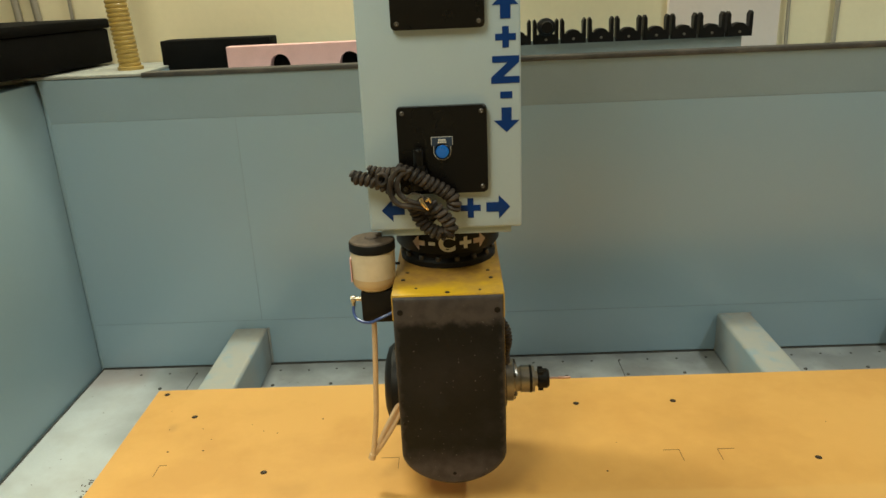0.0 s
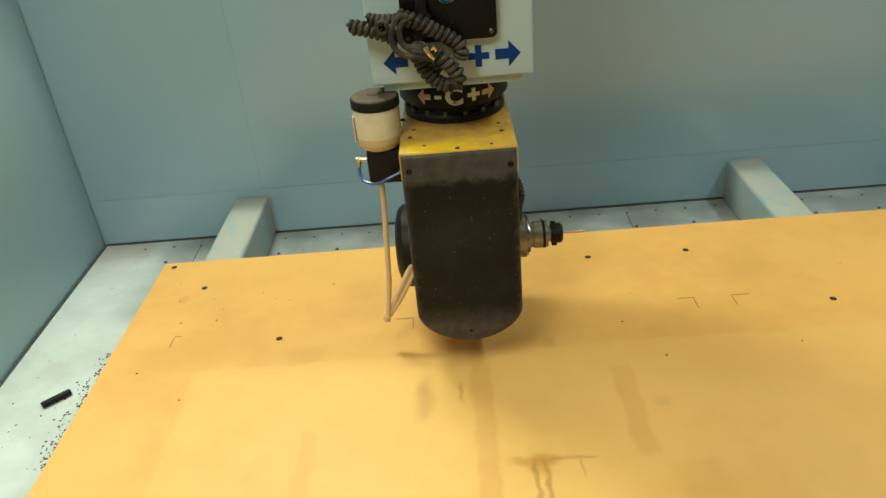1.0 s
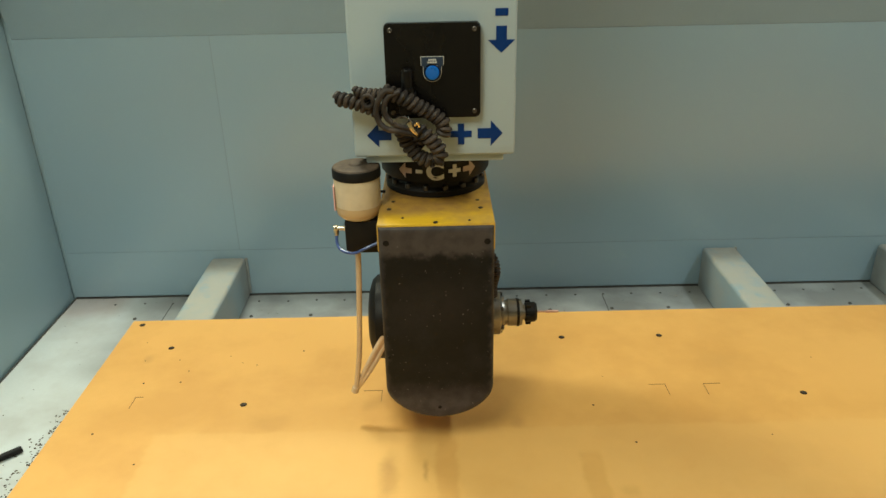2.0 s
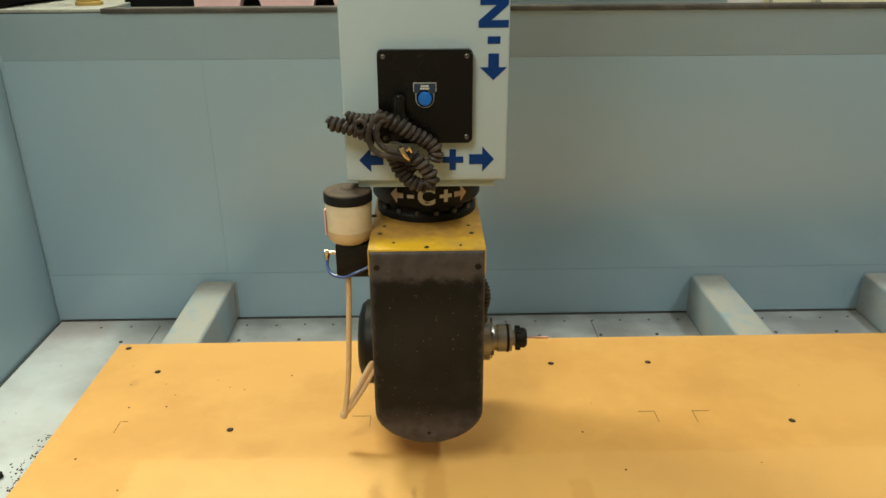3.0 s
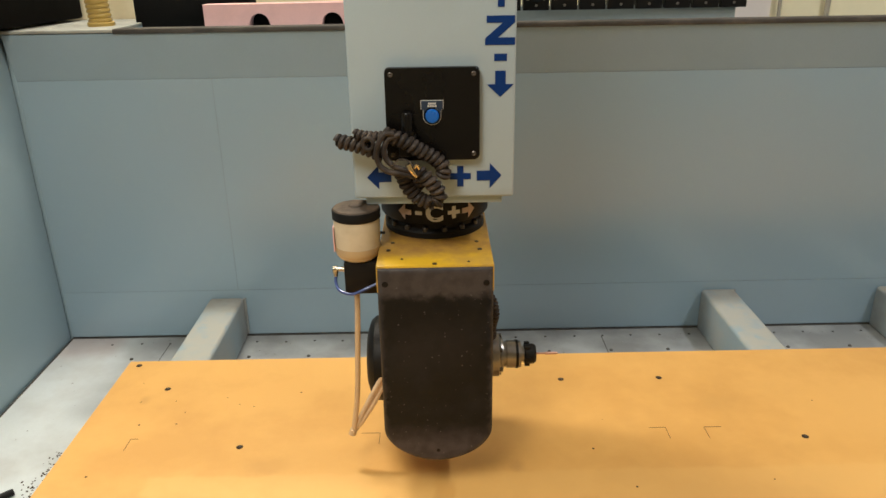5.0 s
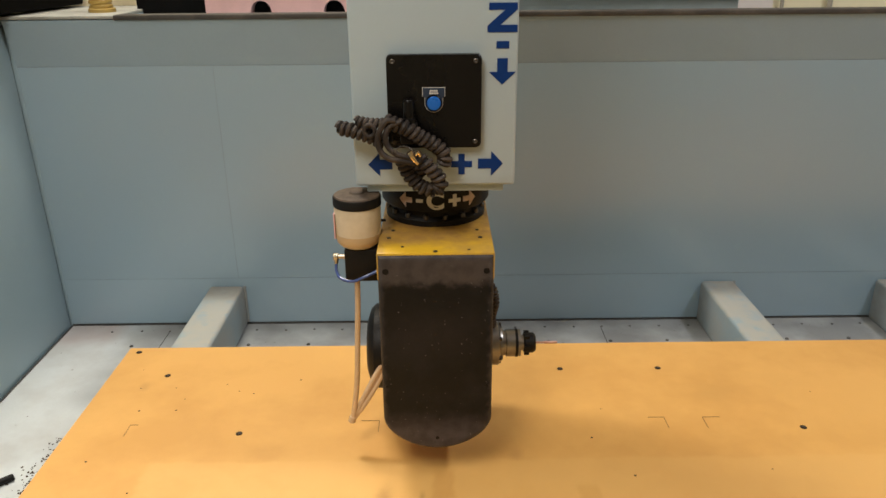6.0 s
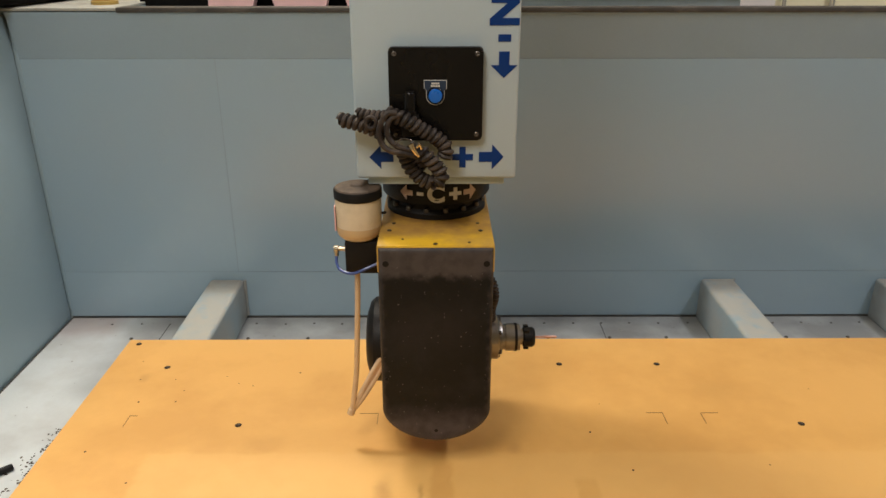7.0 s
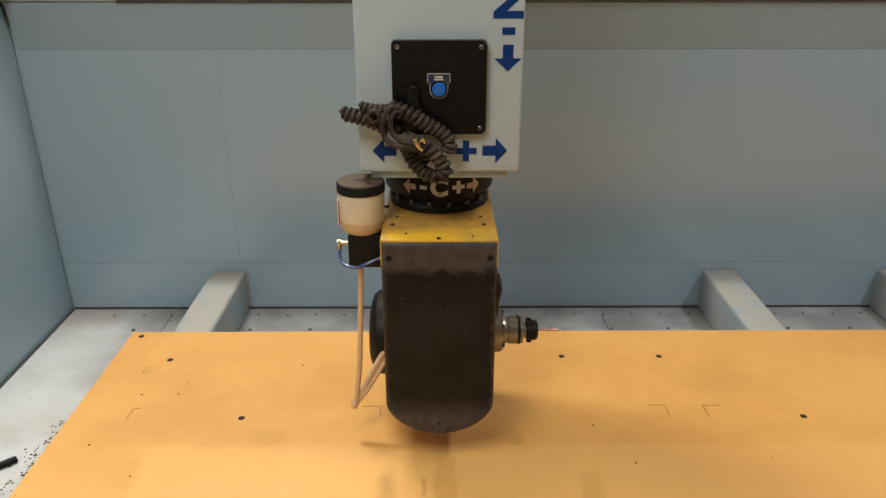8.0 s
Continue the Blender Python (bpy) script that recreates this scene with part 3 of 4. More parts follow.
for k in range(16):
    a = 2 * math.pi * (k + 0.5) / 16
    part("bolt", lathe(bmesh.new(), (XC + 0.0785 * math.sin(a), YA - 0.0785 * math.cos(a), 0.4205), (0, 0, 1),
                       ((0, 0.0045), (0.006, 0.0045), (0.0072, 0.0036), (0.0066, 0.002)), 12), DARKSTEEL, drum)
R = 0.0894


def wrap(name, outline, material, bm=None):
    """A thin sign bent round the drum; x of the outline is along the drum."""
    bm = bm or prism(bmesh.new(), outline, -0.0006, 0.0006)
    bmesh.ops.triangulate(bm, faces=bm.faces)
    for _ in range(2):
        bmesh.ops.subdivide_edges(bm, edges=bm.edges, cuts=1)
    for v in bm.verts:
        x, y, z = v.co
        r = R + 0.0003 - y
        v.co = (XC + r * math.sin(x / R), YA - r * math.cos(x / R), z)
    return part(name, bm, material, drum, smooth=False)


ZL = 0.4545
wrap("arrow", arrow(-0.0490, ZL, 0.0230, 0.0120, 0.0250, 0.0085, 180), PINKL)
wrap("minus_sign", [(-0.0305, ZL - 0.0028), (-0.0195, ZL - 0.0028), (-0.0195, ZL + 0.0028), (-0.0305, ZL + 0.0028)], WHITE)
bars = bmesh.new()
for x0, x1, h in ((0.0210, 0.0280, 0.0030), (0.0280, 0.0340, 0.0100), (0.0340, 0.0410, 0.0030)):
    box(bars, x0, x1, -0.0006, 0.0006, ZL - h, ZL + h)
wrap("plus_sign", None, WHITE, bars)
wrap("arrow", arrow(0.0575, ZL, 0.0240, 0.0120, 0.0250, 0.0085, 0), PINKL)
letters("letter_c", "C", 0.037, (XC, YA - R + 0.0002, ZL - 0.001), WHITE, drum, bend=R, squash=1.05)

# yoke and arm
HX0, HX1 = -0.0925, 0.0815
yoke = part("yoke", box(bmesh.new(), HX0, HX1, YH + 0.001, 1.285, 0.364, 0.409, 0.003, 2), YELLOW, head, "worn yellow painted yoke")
for x, y, r in ((-0.077, 1.062, 0.0036), (0.063, 1.061, 0.0036), (-0.072, 1.094, 0.003), (0.060, 1.094, 0.003), (-0.006, 1.006, 0.0036),
                (-0.055, 1.025, 0.0022), (0.044, 1.012, 0.0022)):
    part("screw", lathe(bmesh.new(), (x, y, 0.4090), (0, 0, 1), ((0, r), (0.0008, r), (0.0012, r * 0.6), (0.0008, r * 0.3)), 12), DARKSTEEL, yoke)


def arm_outline(half, z_top, z_low, drop, power=2.5, n=28):
    """Straight sides with a rounded, shallow-arched foot."""
    out = [(XC + half, z_top)]
    for k in range(n + 1):
        t = math.pi * k / n
        c, s = math.cos(t), math.sin(t)
        out.append((XC + half * math.copysign(abs(c) ** (2 / power), c), z_low - drop * abs(s) ** (2 / power)))
    out.append((XC - half, z_top))
    return out


part("arm", prism(bmesh.new(), arm_outline(0.0885, 0.3650, 0.125, 0.058, 1.85), YH + 0.040, 1.120), ARM, head, "thin yellow edge of the arm")
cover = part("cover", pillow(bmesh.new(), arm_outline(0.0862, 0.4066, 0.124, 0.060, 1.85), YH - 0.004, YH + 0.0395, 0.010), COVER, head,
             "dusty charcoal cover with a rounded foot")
for x, z in ((-0.0795, 0.3815), (0.0695, 0.3815)):
    part("screw", lathe(bmesh.new(), (x, YH - 0.0035, z), (0, -1, 0), ((-0.0012, 0.0048), (0.0006, 0.0048), (0.0008, 0.003)), 14), BLACK, cover)
for x, z in ((-0.083, 0.185), (0.072, 0.185), (-0.006, 0.088)):
    part("screw", lathe(bmesh.new(), (x, YH - 0.0035, z), (0, -1, 0), ((0, 0.0030), (0.0008, 0.0030), (0.0010, 0.002)), 12), BLACK, cover)

# unseen block behind the cover, under the yoke, added for the head's shadow
part("rear_housing", box(bmesh.new(), -0.068, 0.057, 1.1205, 1.270, 0.232, 0.3638, 0.006, 2), DARKSTEEL, head, "dark steel housing behind the cover")
# spindle along x
YP, ZP = 1.165, 0.166
spindle = part("spindle", lathe(bmesh.new(), (-0.105, YP, ZP), (1, 0, 0), ((0, 0.052), (0.01, 0.056), (0.18, 0.056), (0.195, 0.048)), 40), DARKSTEEL, head,
               "dark oiled spindle body")
part("rear_cap", lathe(bmesh.new(), (-0.129, YP, ZP - 0.002), (1, 0, 0), ((0, 0.022), (0.0020, 0.048), (0.008, 0.067), (0.016, 0.0745), (0.037, 0.076)), 40), BLACK, head,
     "black domed rear cap")
nose = part("spindle_nose", lathe(bmesh.new(), (0.088, YP, ZP), (1, 0, 0), ((0, 0.039), (0.014, 0.039), (0.016, 0.037), (0.018, 0.032), (0.022, 0.031)), 40), STEEL, head,
            "machined steel spindle nose")
for k in range(6):
    a = radians(60 * k + 20)
    part("bolt", lathe(bmesh.new(), (0.101, YP + 0.0345 * math.cos(a), ZP + 0.0345 * math.sin(a)), (1, 0, 0), ((0, 0.004), (0.006, 0.004), (0.007, 0.003)), 10), DARKSTEEL, nose)
holder = part("tool_holder", lathe(bmesh.new(), (0.108, YP, ZP), (1, 0, 0), ((0, 0.0225), (0.008, 0.0225), (0.009, 0.0245), (0.0245, 0.0245), (0.0255, 0.019), (0.029, 0.019),
              (0.0295, 0.024), (0.034, 0.024), (0.0345, 0.014), (0.042, 0.014)), 36), STEEL, head, "steel tool holder")
part("retention_ring", lathe(bmesh.new(), (0.1325, YP, ZP), (1, 0, 0), ((0, 0.0252), (0.0045, 0.0252), (0.005, 0.024)), 30), BLACK, holder)
bm = bmesh.new()
lathe(bm, (0.148, YP, ZP), (1, 0, 0), ((0, 0.016), (0.002, 0.0180), (0.017, 0.0180), (0.021, 0.015), (0.0215, 0.006)), 30)
for k in range(6):
    a = radians(60 * k)
    box(bm, 0.149, 0.158, YP + 0.0180 * math.cos(a) - 0.003, YP + 0.0180 * math.cos(a) + 0.003, ZP + 0.0180 * math.sin(a) - 0.003, ZP + 0.0180 * math.sin(a) + 0.003)
part("collet_nut", bm, BLACK, holder, "black collet nut")
part("cutter", lathe(bmesh.new(), (0.169, YP, ZP), (1, 0, 0), ((0, 0.0017), (0.017, 0.0017), (0.0175, 0.0026), (0.038, 0.0024), (0.040, 0.001)), 12), COPPER, holder,
     "slim copper-coloured cutter")
path = smooth_path([(0.080, 1.14, 0.300), (0.090, 1.13, 0.285), (0.093, 1.13, 0.262), (0.089, 1.14, 0.235), (0.090, 1.15, 0.210)], 14)
part("cable_sleeve", tube(bmesh.new(), path, lambda s: 0.0075 + 0.0012 * math.sin(95 * s), 10), CORD, head, "dusty braided cable sleeve")

# oil reservoir, valve and hoses on the side of the head
BXC, BYC = -0.1255, 1.085
bottle = part("oil_bottle", lathe(bmesh.new(), (BXC, BYC, 0.389), (0, 0, 1),
              ((0, 0.018), (0.003, 0.028), (0.009, 0.0335), (0.015, 0.0350), (0.067, 0.0360), (0.072, 0.034)), 40), CREAM, head, "milky plastic oil bottle")
part("cap", lathe(bmesh.new(), (BXC, BYC, 0.4565), (0, 0, 1), ((0, 0.0360), (0.001, 0.0372), (0.0135, 0.0372), (0.0150, 0.0362)), 40),
     BLACK, bottle, "black screw cap band")
part("cap_top", lathe(bmesh.new(), (BXC, BYC, 0.4712), (0, 0, 1), ((0, 0.0358), (0.0022, 0.0345), (0.0034, 0.028), (0.0040, 0.012), (0.0065, 0.010), (0.0070, 0.004)), 40),
     DUSTCAP, bottle, "brown dusty cap top")
part("oil", lathe(bmesh.new(), (BXC, BYC, 0.3895), (0, 0, 1), ((0, 0.0182), (0.003, 0.0284), (0.009, 0.0339), (0.015, 0.0354), (0.023, 0.0356)), 40),
     OIL, bottle, "amber oil showing through the bottle")
part("label_strip", box(bmesh.new(), -0.1618, -0.1600, BYC - 0.014, BYC + 0.004, 0.405, 0.445), PINKF, bottle)
part("stop_pin", lathe(bmesh.new(), (-0.0895, 1.085, 0.4300), (1, 0, 0), ((-0.004, 0.0022), (0.006, 0.0022), (0.007, 0.0016)), 10), BLACK, bottle)
valve = part("valve_block", box(bmesh.new(), -0.147, -0.0925, 1.06, 1.105, 0.337, 0.391, 0.003, 2), BLACK, head, "black valve block")
bm = bmesh.new()
lathe(bm, (-0.147, 1.080, 0.3720), (-1, 0, 0), ((0, 0.0045), (0.004, 0.0045), (0.0045, 0.0035), (0.012, 0.0035), (0.013, 0.0050), (0.019, 0.0050)), 12)
lathe(bm, (-0.163, 1.080, 0.3720), (0, 0, -1), ((-0.004, 0.0045), (0.006, 0.0045), (0.007, 0.0036), (0.012, 0.0036)), 12)
part("elbow_fitting", bm, NICKEL, valve, "dull nickel elbow fitting")
part("hose_fitting", lathe(bmesh.new(), (-0.098, 1.056, 0.356), (1, -0.2, 0.15), ((0, 0.0036), (0.007, 0.0036), (0.0075, 0.0048), (0.011, 0.0048)), 12), STEEL, valve, "bright push-in fitting")
part("air_tube", tube(bmesh.new(), smooth_path([(-0.163, 1.080, 0.362), (-0.162, 1.072, 0.350), (-0.154, 1.060, 0.343), (-0.135, 1.050, 0.342),
     (-0.115, 1.050, 0.350), (-0.098, 1.055, 0.356)], 12), 0.0024, 10), BLUETUBE, head, "blue air tube")
part("oil_hose", tube(bmesh.new(), smooth_path([(-0.1305, 1.075, 0.345), (-0.1315, 1.072, 0.300), (-0.1350, 1.070, 0.230), (-0.1400, 1.070, 0.150),
     (-0.1480, 1.070, 0.090), (-0.1505, 1.070, 0.074)], 10), 0.0046, 12), HOSE, head, "yellowed clear oil hose")
part("hose_tie", lathe(bmesh.new(), (-0.1535, 1.070, 0.068), (0.3, 0, 1), ((0, 0.004), (0.002, 0.0065), (0.012, 0.0062), (0.013, 0.004)), 12), HOSE, head)
for k, (dx, dz) in enumerate(((0.0, 0.0), (0.005, -0.006), (0.001, 0.008))):
    part("return_hose", tube(bmesh.new(), smooth_path([(-0.1500 + dx * 0.4, 1.070 + 0.003 * k, 0.076), (-0.136 + dx, 1.075, 0.102 + dz * 0.5),
         (-0.112 + dx, 1.085, 0.142 + dz), (-0.088, 1.105, 0.176 + dz)], 8), 0.0042, 10), HOSE, head)

# ---- the coiled cord that hangs in front of the column ----
cord = thing("coiled_cord", (-0.075, YC, 0.545), "bundle of dusty black coiled cord hung on the column", "cord", shift=S)
YB = YC - 0.020


def strand(points, wind=0.0072, wire=0.0037, pitch=0.0084):
    """One run of coiled cord: its windings round a dark core."""
    core = smooth_path(points, 60)
    run = part("coil", tube(bmesh.new(), coil(core, wind, pitch), wire, 7), CORD, cord)
    part("core", tube(bmesh.new(), core[::6], wind, 8), BLACK, run)


strand([(-0.143, YB, 0.5830), (-0.131, YB - 0.003, 0.5815), (-0.118, YB - 0.006, 0.5790), (-0.098, YB - 0.010, 0.5730), (-0.079, YB - 0.012, 0.5650)], 0.0078, 0.0038, 0.0088)
strand([(-0.116, YB - 0.008, 0.5945), (-0.100, YB - 0.012, 0.5920), (-0.082, YB - 0.014, 0.5915), (-0.068, YB - 0.014, 0.5930)], 0.0056, 0.0032, 0.0074)
strand([(-0.073, YB - 0.014, 0.5950), (-0.058, YB - 0.016, 0.5900), (-0.045, YB - 0.016, 0.5850), (-0.027, YB - 0.014, 0.5730), (-0.006, YB - 0.010, 0.5600),
        (0.009, YB - 0.008, 0.5450), (0.008, YB - 0.006, 0.5300)], 0.0080, 0.0038, 0.0086)
strand([(-0.034, YB - 0.022, 0.5440), (-0.024, YB - 0.024, 0.5400), (-0.013, YB - 0.024, 0.5310), (-0.003, YB - 0.022, 0.5180), (0.003, YB - 0.020, 0.5080),
        (0.002, YB - 0.018, 0.4980), (-0.005, YB - 0.016, 0.4925)], 0.0078, 0.0040, 0.0094)
strand([(-0.054, YB - 0.004, 0.5390), (-0.049, YB - 0.004, 0.5270), (-0.043, YB - 0.006, 0.5140), (-0.033, YB - 0.008, 0.5030), (-0.022, YB - 0.010, 0.4950), (-0.007, YB - 0.012, 0.4920)],
       0.0076, 0.0040, 0.0082)
strand([(-0.045, YB + 0.002, 0.5420), (-0.030, YB + 0.002, 0.5280), (-0.020, YB, 0.5120)], 0.0076, 0.0038, 0.0084)
part("loop", tube(bmesh.new(), smooth_path([(-0.060, YB - 0.026, 0.5980), (-0.072, YB - 0.028, 0.5980), (-0.081, YB - 0.030, 0.5860), (-0.085, YB - 0.030, 0.5710), (-0.081, YB - 0.030, 0.5550),
     (-0.070, YB - 0.032, 0.5460), (-0.052, YB - 0.032, 0.5420), (-0.032, YB - 0.030, 0.5370)], 14), 0.0042, 12), CORD, cord)
part("loop", tube(bmesh.new(), smooth_path([(-0.052, YB - 0.024, 0.5960), (-0.068, YB - 0.026, 0.5900), (-0.074, YB - 0.028, 0.5760), (-0.071, YB - 0.028, 0.5620), (-0.060, YB - 0.030, 0.5520),
     (-0.044, YB - 0.030, 0.5460), (-0.028, YB - 0.028, 0.5400)], 14), 0.0042, 12), CORD, cord)
part("loop", tube(bmesh.new(), [Vector((-0.0965 + 0.0075 * math.cos(0.35 * q), YB - 0.022, 0.5835 + 0.0085 * math.sin(0.35 * q))) for q in range(19)], 0.0030, 10), CORD, cord)
part("chain", tube(bmesh.new(), smooth_path([(-0.063, YB - 0.036, 0.5560), (-0.052, YB - 0.038, 0.5645), (-0.040, YB - 0.038, 0.5620), (-0.034, YB - 0.036, 0.5540)], 20),
     lambda s: 0.0011 + 0.0007 * math.sin(120 * s), 8), STEEL, cord, "thin bright bead chain")
part("clip", tube(bmesh.new(), smooth_path([(-0.040, YB - 0.038, 0.5560), (-0.037, YB - 0.040, 0.5500), (-0.033, YB - 0.040, 0.5440), (-0.029, YB - 0.038, 0.5390)], 8),
     lambda s: 0.0042 - 0.0022 * s, 10), BRASS, cord, "brass snap clip")
part("clip", tube(bmesh.new(), smooth_path([(-0.032, YB - 0.038, 0.5520), (-0.028, YB - 0.039, 0.5560), (-0.025, YB - 0.038, 0.5500)], 8), 0.0022, 8), BRASS, cord)

# ---- things on the ledge ----
def black_case():
    ob = thing("black_case", (-1.3, 1.9, ZT), "matt black foam-faced case standing on the machine wall", "case")
    # it stands a little askew on the corner of the wall
    for name, x1, y0, y1, z0, z1, bev in (("body", -0.972, 1.63, 2.18, ZT + 0.0105, 0.765, 0.006), ("lid", -0.967, 1.625, 2.185, 0.766, 0.792, 0.005)):
        bm = box(bmesh.new(), -1.62, x1, y0, y1, z0, z1, bev, 2)
        for v in bm.verts:
            v.co.x += (v.co.y - 2.18) * 0.14
        part(name, bm, DARKF, ob)


def amber_hose():
    ob = thing("corrugated_hose", (-0.845, 1.99, ZT), "amber corrugated plastic hose rising from the ledge", "hose")
    bm = bmesh.new()
    prof = []
    for k in range(110):
        prof += [(k * 0.0115, 0.0255), (k * 0.0115 + 0.004, 0.0285), (k * 0.0115 + 0.008, 0.0285)]
    lathe(bm, (-0.845, 1.99, ZT), (-0.055, 0, 1), prof, 20)
    part("hose", bm, GOLD, ob)
    part("cuff", lathe(bmesh.new(), (-0.845, 1.99, ZT), (0, 0, 1), ((0, 0.033), (0.012, 0.033), (0.014, 0.030)), 24), GOLD, ob)


def foam_block():
    ob = thing("foam_block", (-0.40, 2.03, ZL0), "pink foam block with arched notches on the ledge", "foam block")
    z0, z1 = ZL0, 0.712
    out = [(-0.588, z0), (-0.588, z1 - 0.002), (-0.10, z1)]
    for cx in (-0.262, -0.448):
        out.append((cx + 0.034, z0)) if cx != -0.262 else out.extend([(-0.10, z0), (cx + 0.034, z0)])
        for k in range(9):
            t = radians(180 * k / 8)
            out.append((cx + 0.026 * math.cos(t), 0.664 + 0.024 * math.sin(t)))
        out.append((cx - 0.034, z0))
    part("block", prism(bmesh.new(), out, 2.0, 2.045, 0.001, 1), PINKF, ob)
    # dark sheet added so that the arched notches read as shaded
    part("backing", box(bmesh.new(), -0.586, -0.102, 2.0453, 2.062, ZL0 + 0.0005, 0.709), DARKF, ob, "dark foam layer glued behind")


def dark_block():
    ob = thing("dark_block", (-0.6, 2.12, ZL0), "flat black foam block behind the pink one", "foam block")
    part("block", box(bmesh.new(), -0.790, -0.487, 2.075, 2.16, ZL0 + 0.0005, 0.728, 0.003, 2), DARKF, ob)


def batten():
    ob = thing("batten", (X0, 2.15, ZT), "thin dusty wooden batten under the black case", "batten")
    part("strip", box(bmesh.new(), X0 - 0.03, X0 + 0.010, 1.93, 2.18, ZT + 0.0045, ZT + 0.0095, 0.0015, 1), BATTEN, ob)


def tool_rack():
    ob = thing("tool_rack", (0.35, 2.02, ZL0), "grey rail with a row of black tool forks", "tool rack")
    part("rail", prism(bmesh.new(), rounded(-0.06, 0.765, ZL0 + 0.0005, 0.692, 0.008) , 2.0, 2.05, 0.002, 2), GREYBAR, ob)
    for k in range(12):
        cx = 0.7535 - 0.0713 * k
        out = [(cx + 0.0325, 0.684), (cx + 0.0325, 0.742), (cx + 0.0285, 0.747), (cx + 0.0235, 0.738), (cx + 0.0245, 0.708)]
        for j in range(9):
            t = radians(180 * j / 8)
            out.append((cx + 0.0185 * math.cos(t), 0.706 + 0.0125 * math.sin(t)))
        out.append((cx - 0.0245, 0.708))
        out += [(cx - 0.0235, 0.738), (cx - 0.0285, 0.747), (cx - 0.0325, 0.742), (cx - 0.0325, 0.684)]
        f = part("fork", prism(bmesh.new(), out, 1.985, 2.012, 0.0015, 1), BLACK, ob)
        part("screw", lathe(bmesh.new(), (cx, 1.985, 0.6955), (0, -1, 0), ((0, 0.0035), (0.0015, 0.0035), (0.002, 0.002)), 10), STEEL, f)
        if k == 7:
            part("held_tool", lathe(bmesh.new(), (cx, 1.99, 0.727), (0, -1, 0), ((-0.03, 0.021), (0.0, 0.023), (0.012, 0.023), (0.016, 0.016), (0.03, 0.014)), 24), BLACK, f)


black_case()
amber_hose()
foam_block()
dark_block()
tool_rack()
batten()


def conduit(x, lean, r, top=2.6, y=2.185):
    ob = thing("conduit", (x, y, -0.95), "thin vertical conduit on the workshop wall", "pipe", "conduits")
    part("pipe", tube(bmesh.new(), [Vector((x + lean * (k / 8), y, -0.95 + (top + 0.95) * k / 8)) for k in range(9)], r, 12), PIPE, ob)
    for z in (0.1, 1.3):
        part("clamp", lathe(bmesh.new(), (x + lean * (z + 0.95) / (top + 0.95), y, z), (0, 0, 1), ((0, r * 1.25), (0.02, r * 1.25)), 14), STEEL, ob)


conduit(1.083, 0.02, 0.007)
conduit(0.99, -0.07, 0.005)
conduit(-1.07, -0.20, 0.010)
conduit(-1.15, -0.15, 0.010)
conduit(-1.08, 0.02, 0.005)
tagged(part("wall_sheet", box(bmesh.new(), 0.62, 0.932, 2.180, 2.199, -0.4, 1.5, 0.003), SHEET), "pale pinkish board fixed to the workshop wall", "board", kind="structure")

# ---- loose things in the pan ----
rod = thing("black_rod", (-0.875, 1.21, ZF), "short black rod lying on the dusty pan", "rod")
part("rod", tube(bmesh.new(), [Vector((-0.910, 1.200, ZF + 0.0075)), Vector((-0.908, 1.202, ZF + 0.0075)), Vector((-0.868, 1.238, ZF + 0.0075)), Vector((-0.866, 1.240, ZF + 0.0075))],
                  lambda s: 0.0075 if 0.1 < s < 0.9 else 0.0065, 10), BLACK, rod)
rng = random.Random(4)
verts, faces = [], []
for k in range(330):
    along = rng.random()
    y = 0.72 + 0.66 * along
    x = -0.772 - 0.088 * (y - 0.72) / 0.6 + rng.gauss(0.030, 0.008) if rng.random() < 0.9 else rng.uniform(-1.02, -0.72)
    if rng.random() < 0.12:
        x, y = rng.uniform(-1.0, 1.6), rng.uniform(1.50, 1.895)
    s = rng.uniform(0.0010, 0.0034) * (0.5 if y > 1.45 else 1)
    a = rng.uniform(0, 6.28)
    n = len(verts)
    for sx, sy, sz in ((-1, -0.5, 0), (1, -0.6, 0), (0.8, 0.6, 0), (-0.9, 0.5, 0), (0, 0, 0.7)):
        verts.append((x + s * (sx * math.cos(a) - sy * math.sin(a)), y + s * (sx * math.sin(a) + sy * math.cos(a)), ZF + 0.0002 + s * sz))
    faces += [(n, n + 1, n + 4), (n + 1, n + 2, n + 4), (n + 2, n + 3, n + 4), (n + 3, n, n + 4), (n + 3, n + 2, n + 1, n)]
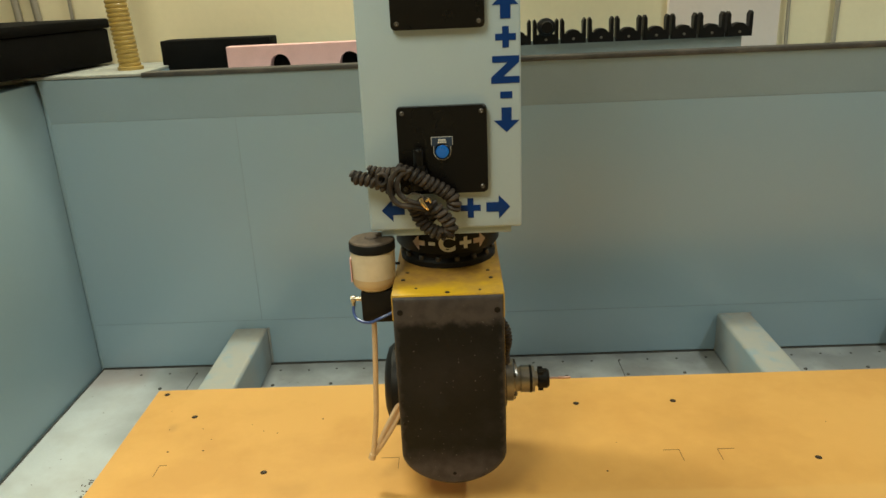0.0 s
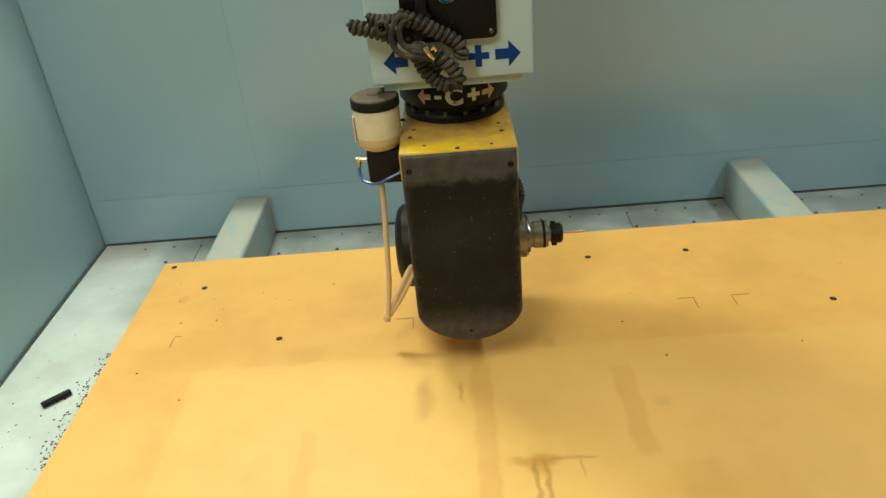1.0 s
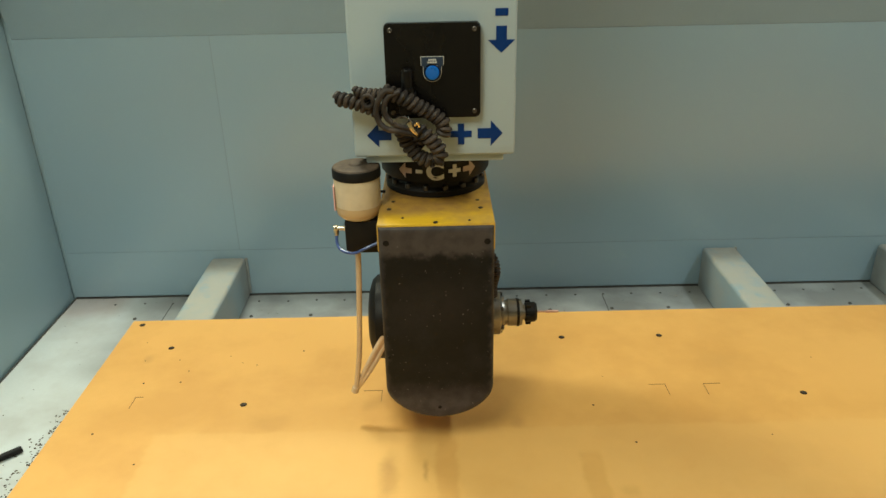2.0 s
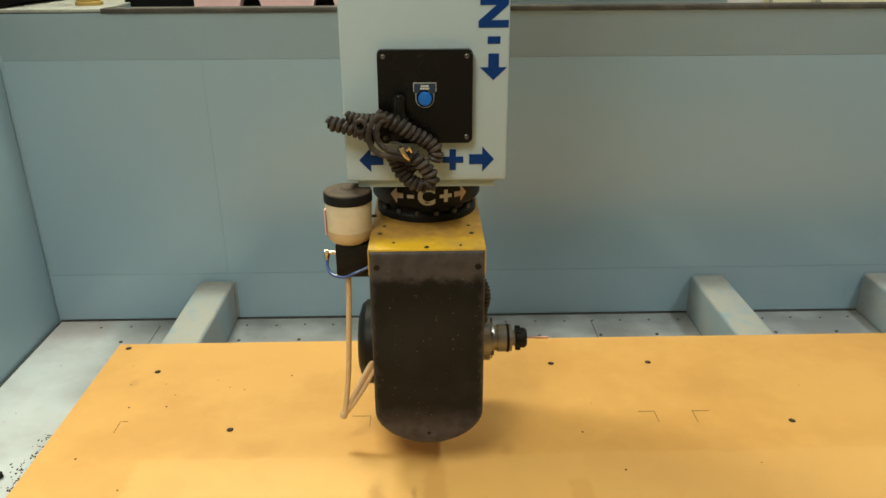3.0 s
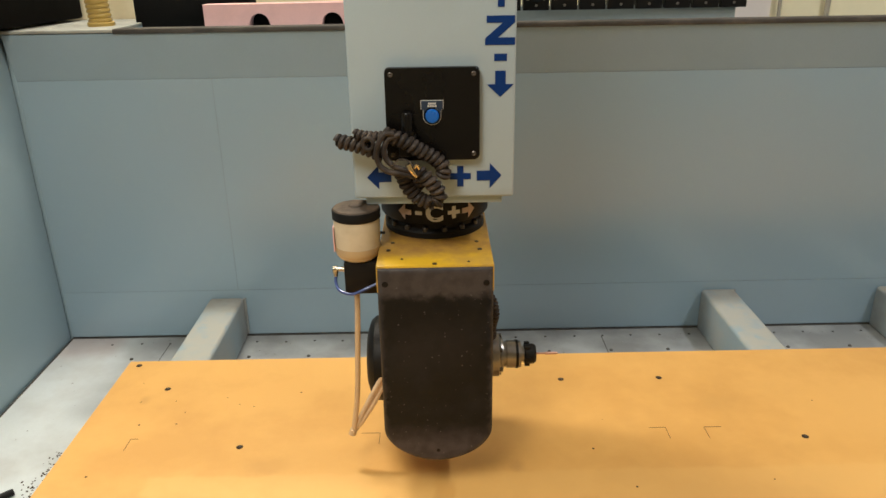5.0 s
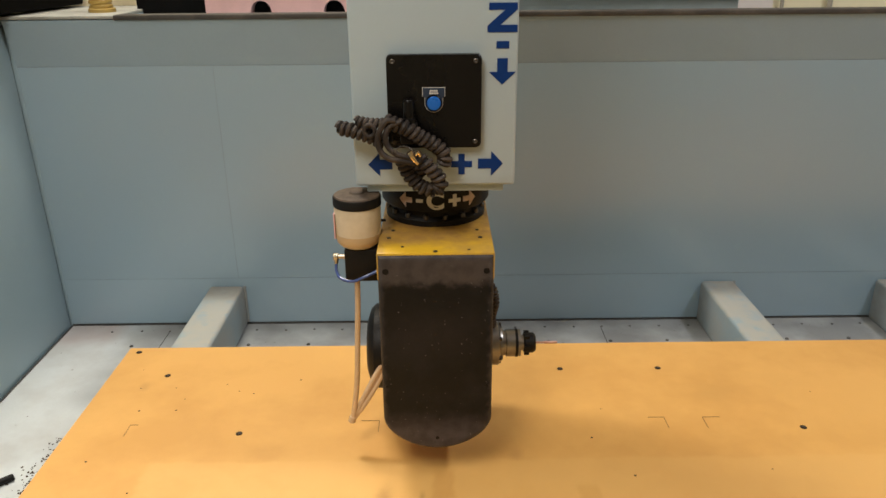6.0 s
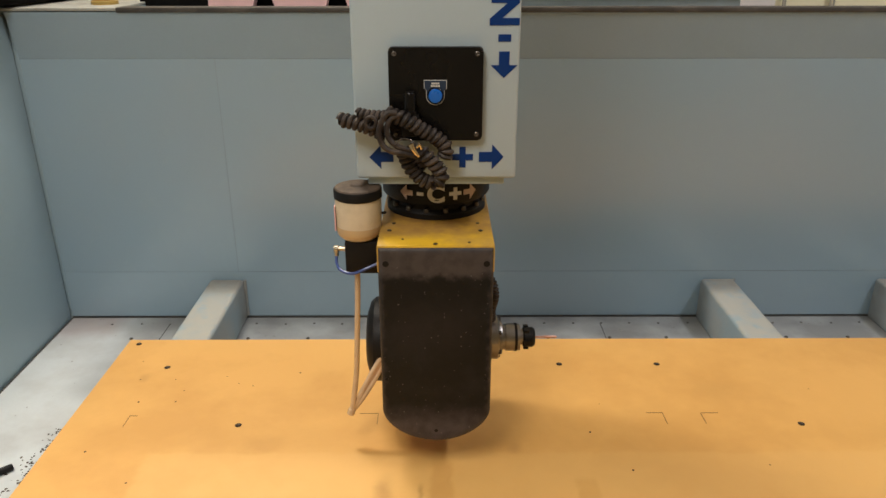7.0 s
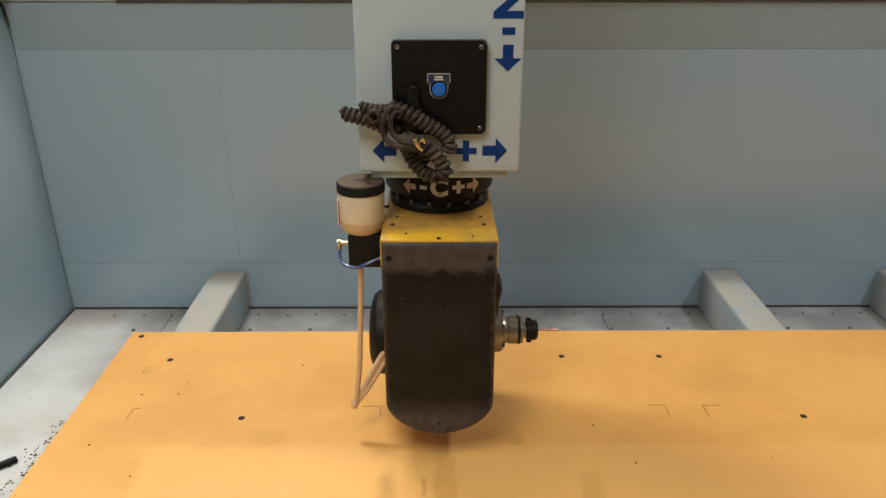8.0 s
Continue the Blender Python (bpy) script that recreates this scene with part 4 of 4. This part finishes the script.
for k in range(180):
    y = 1.02 + 0.32 * rng.random()
    x = -0.832 + rng.gauss(0, 0.016) - 0.04 * (y - 1.2)
    s = rng.uniform(0.0009, 0.0034)
    a = rng.uniform(0, 6.28)
    n = len(verts)
    for sx, sy, sz in ((-1, -0.5, 0), (1, -0.6, 0), (0.8, 0.6, 0), (-0.9, 0.5, 0), (0, 0, 0.7)):
        verts.append((x + s * (sx * math.cos(a) - sy * math.sin(a)), y + s * (sx * math.sin(a) + sy * math.cos(a)), ZF + 0.0002 + s * sz))
    faces += [(n, n + 1, n + 4), (n + 1, n + 2, n + 4), (n + 2, n + 3, n + 4), (n + 3, n, n + 4), (n + 3, n + 2, n + 1, n)]
me = bpy.data.meshes.new("swarf")
me.from_pydata(verts, [], faces)
me.materials.append(CHIP)
tagged(new("swarf", me), "dark chips and dust along the table edge", "swarf", kind="stuff")
pan = bpy.data.objects["floor_pan"]
for k in range(-17, 26):
    x = 0.451 + 0.0805 * k + 0.002 * math.sin(5 * k)
    if any(a - 0.02 < x < b + 0.02 for a, b in ((-0.640, -0.546), (0.725, 0.818), (1.214, 1.307))) or k % 11 == 4:
        continue
    y = 1.864 + 0.002 * math.sin(3 * k)
    part("screw", lathe(bmesh.new(), (x, y, ZF), (0, 0, 1), ((0, 0.0034), (0.0010, 0.0034), (0.0016, 0.0022), (0.0012, 0.001)), 9), DARKSTEEL, pan)
    if k % 2 == 0:
        part("screw", lathe(bmesh.new(), (x + 0.006 * math.cos(4 * k), 1.780, ZF), (0, 0, 1), ((0, 0.0050), (0.0015, 0.0050), (0.003, 0.0034), (0.002, 0.001)), 10), DARKSTEEL, pan)
for x in (0.447, -0.756, 1.62):
    part("seam", box(bmesh.new(), x - 0.0010, x + 0.0010, 1.46, 1.862, ZF - 0.001, ZF + 0.0006), SEAL, pan)
for x, y, r in ((0.577, 1.897, 0.0030), (0.495, 1.82, 0.0020), (1.02, 1.893, 0.0026), (0.31, 1.80, 0.0016), (-0.762, 1.88, 0.0026), (0.90, 1.72, 0.0016)):
    shaving = thing("shaving", (x, y, ZF), "tiny bright metal shaving lying on the dusty pan", "shaving", "bright shavings")
    part("curl", tube(bmesh.new(), [Vector((x + r * math.cos(a), y + 0.6 * r * math.sin(a), ZF + 0.0007 + r * 0.2 * a)) for a in [0.35 * q for q in range(16)]], r * 0.32, 6), SHINE, shaving)
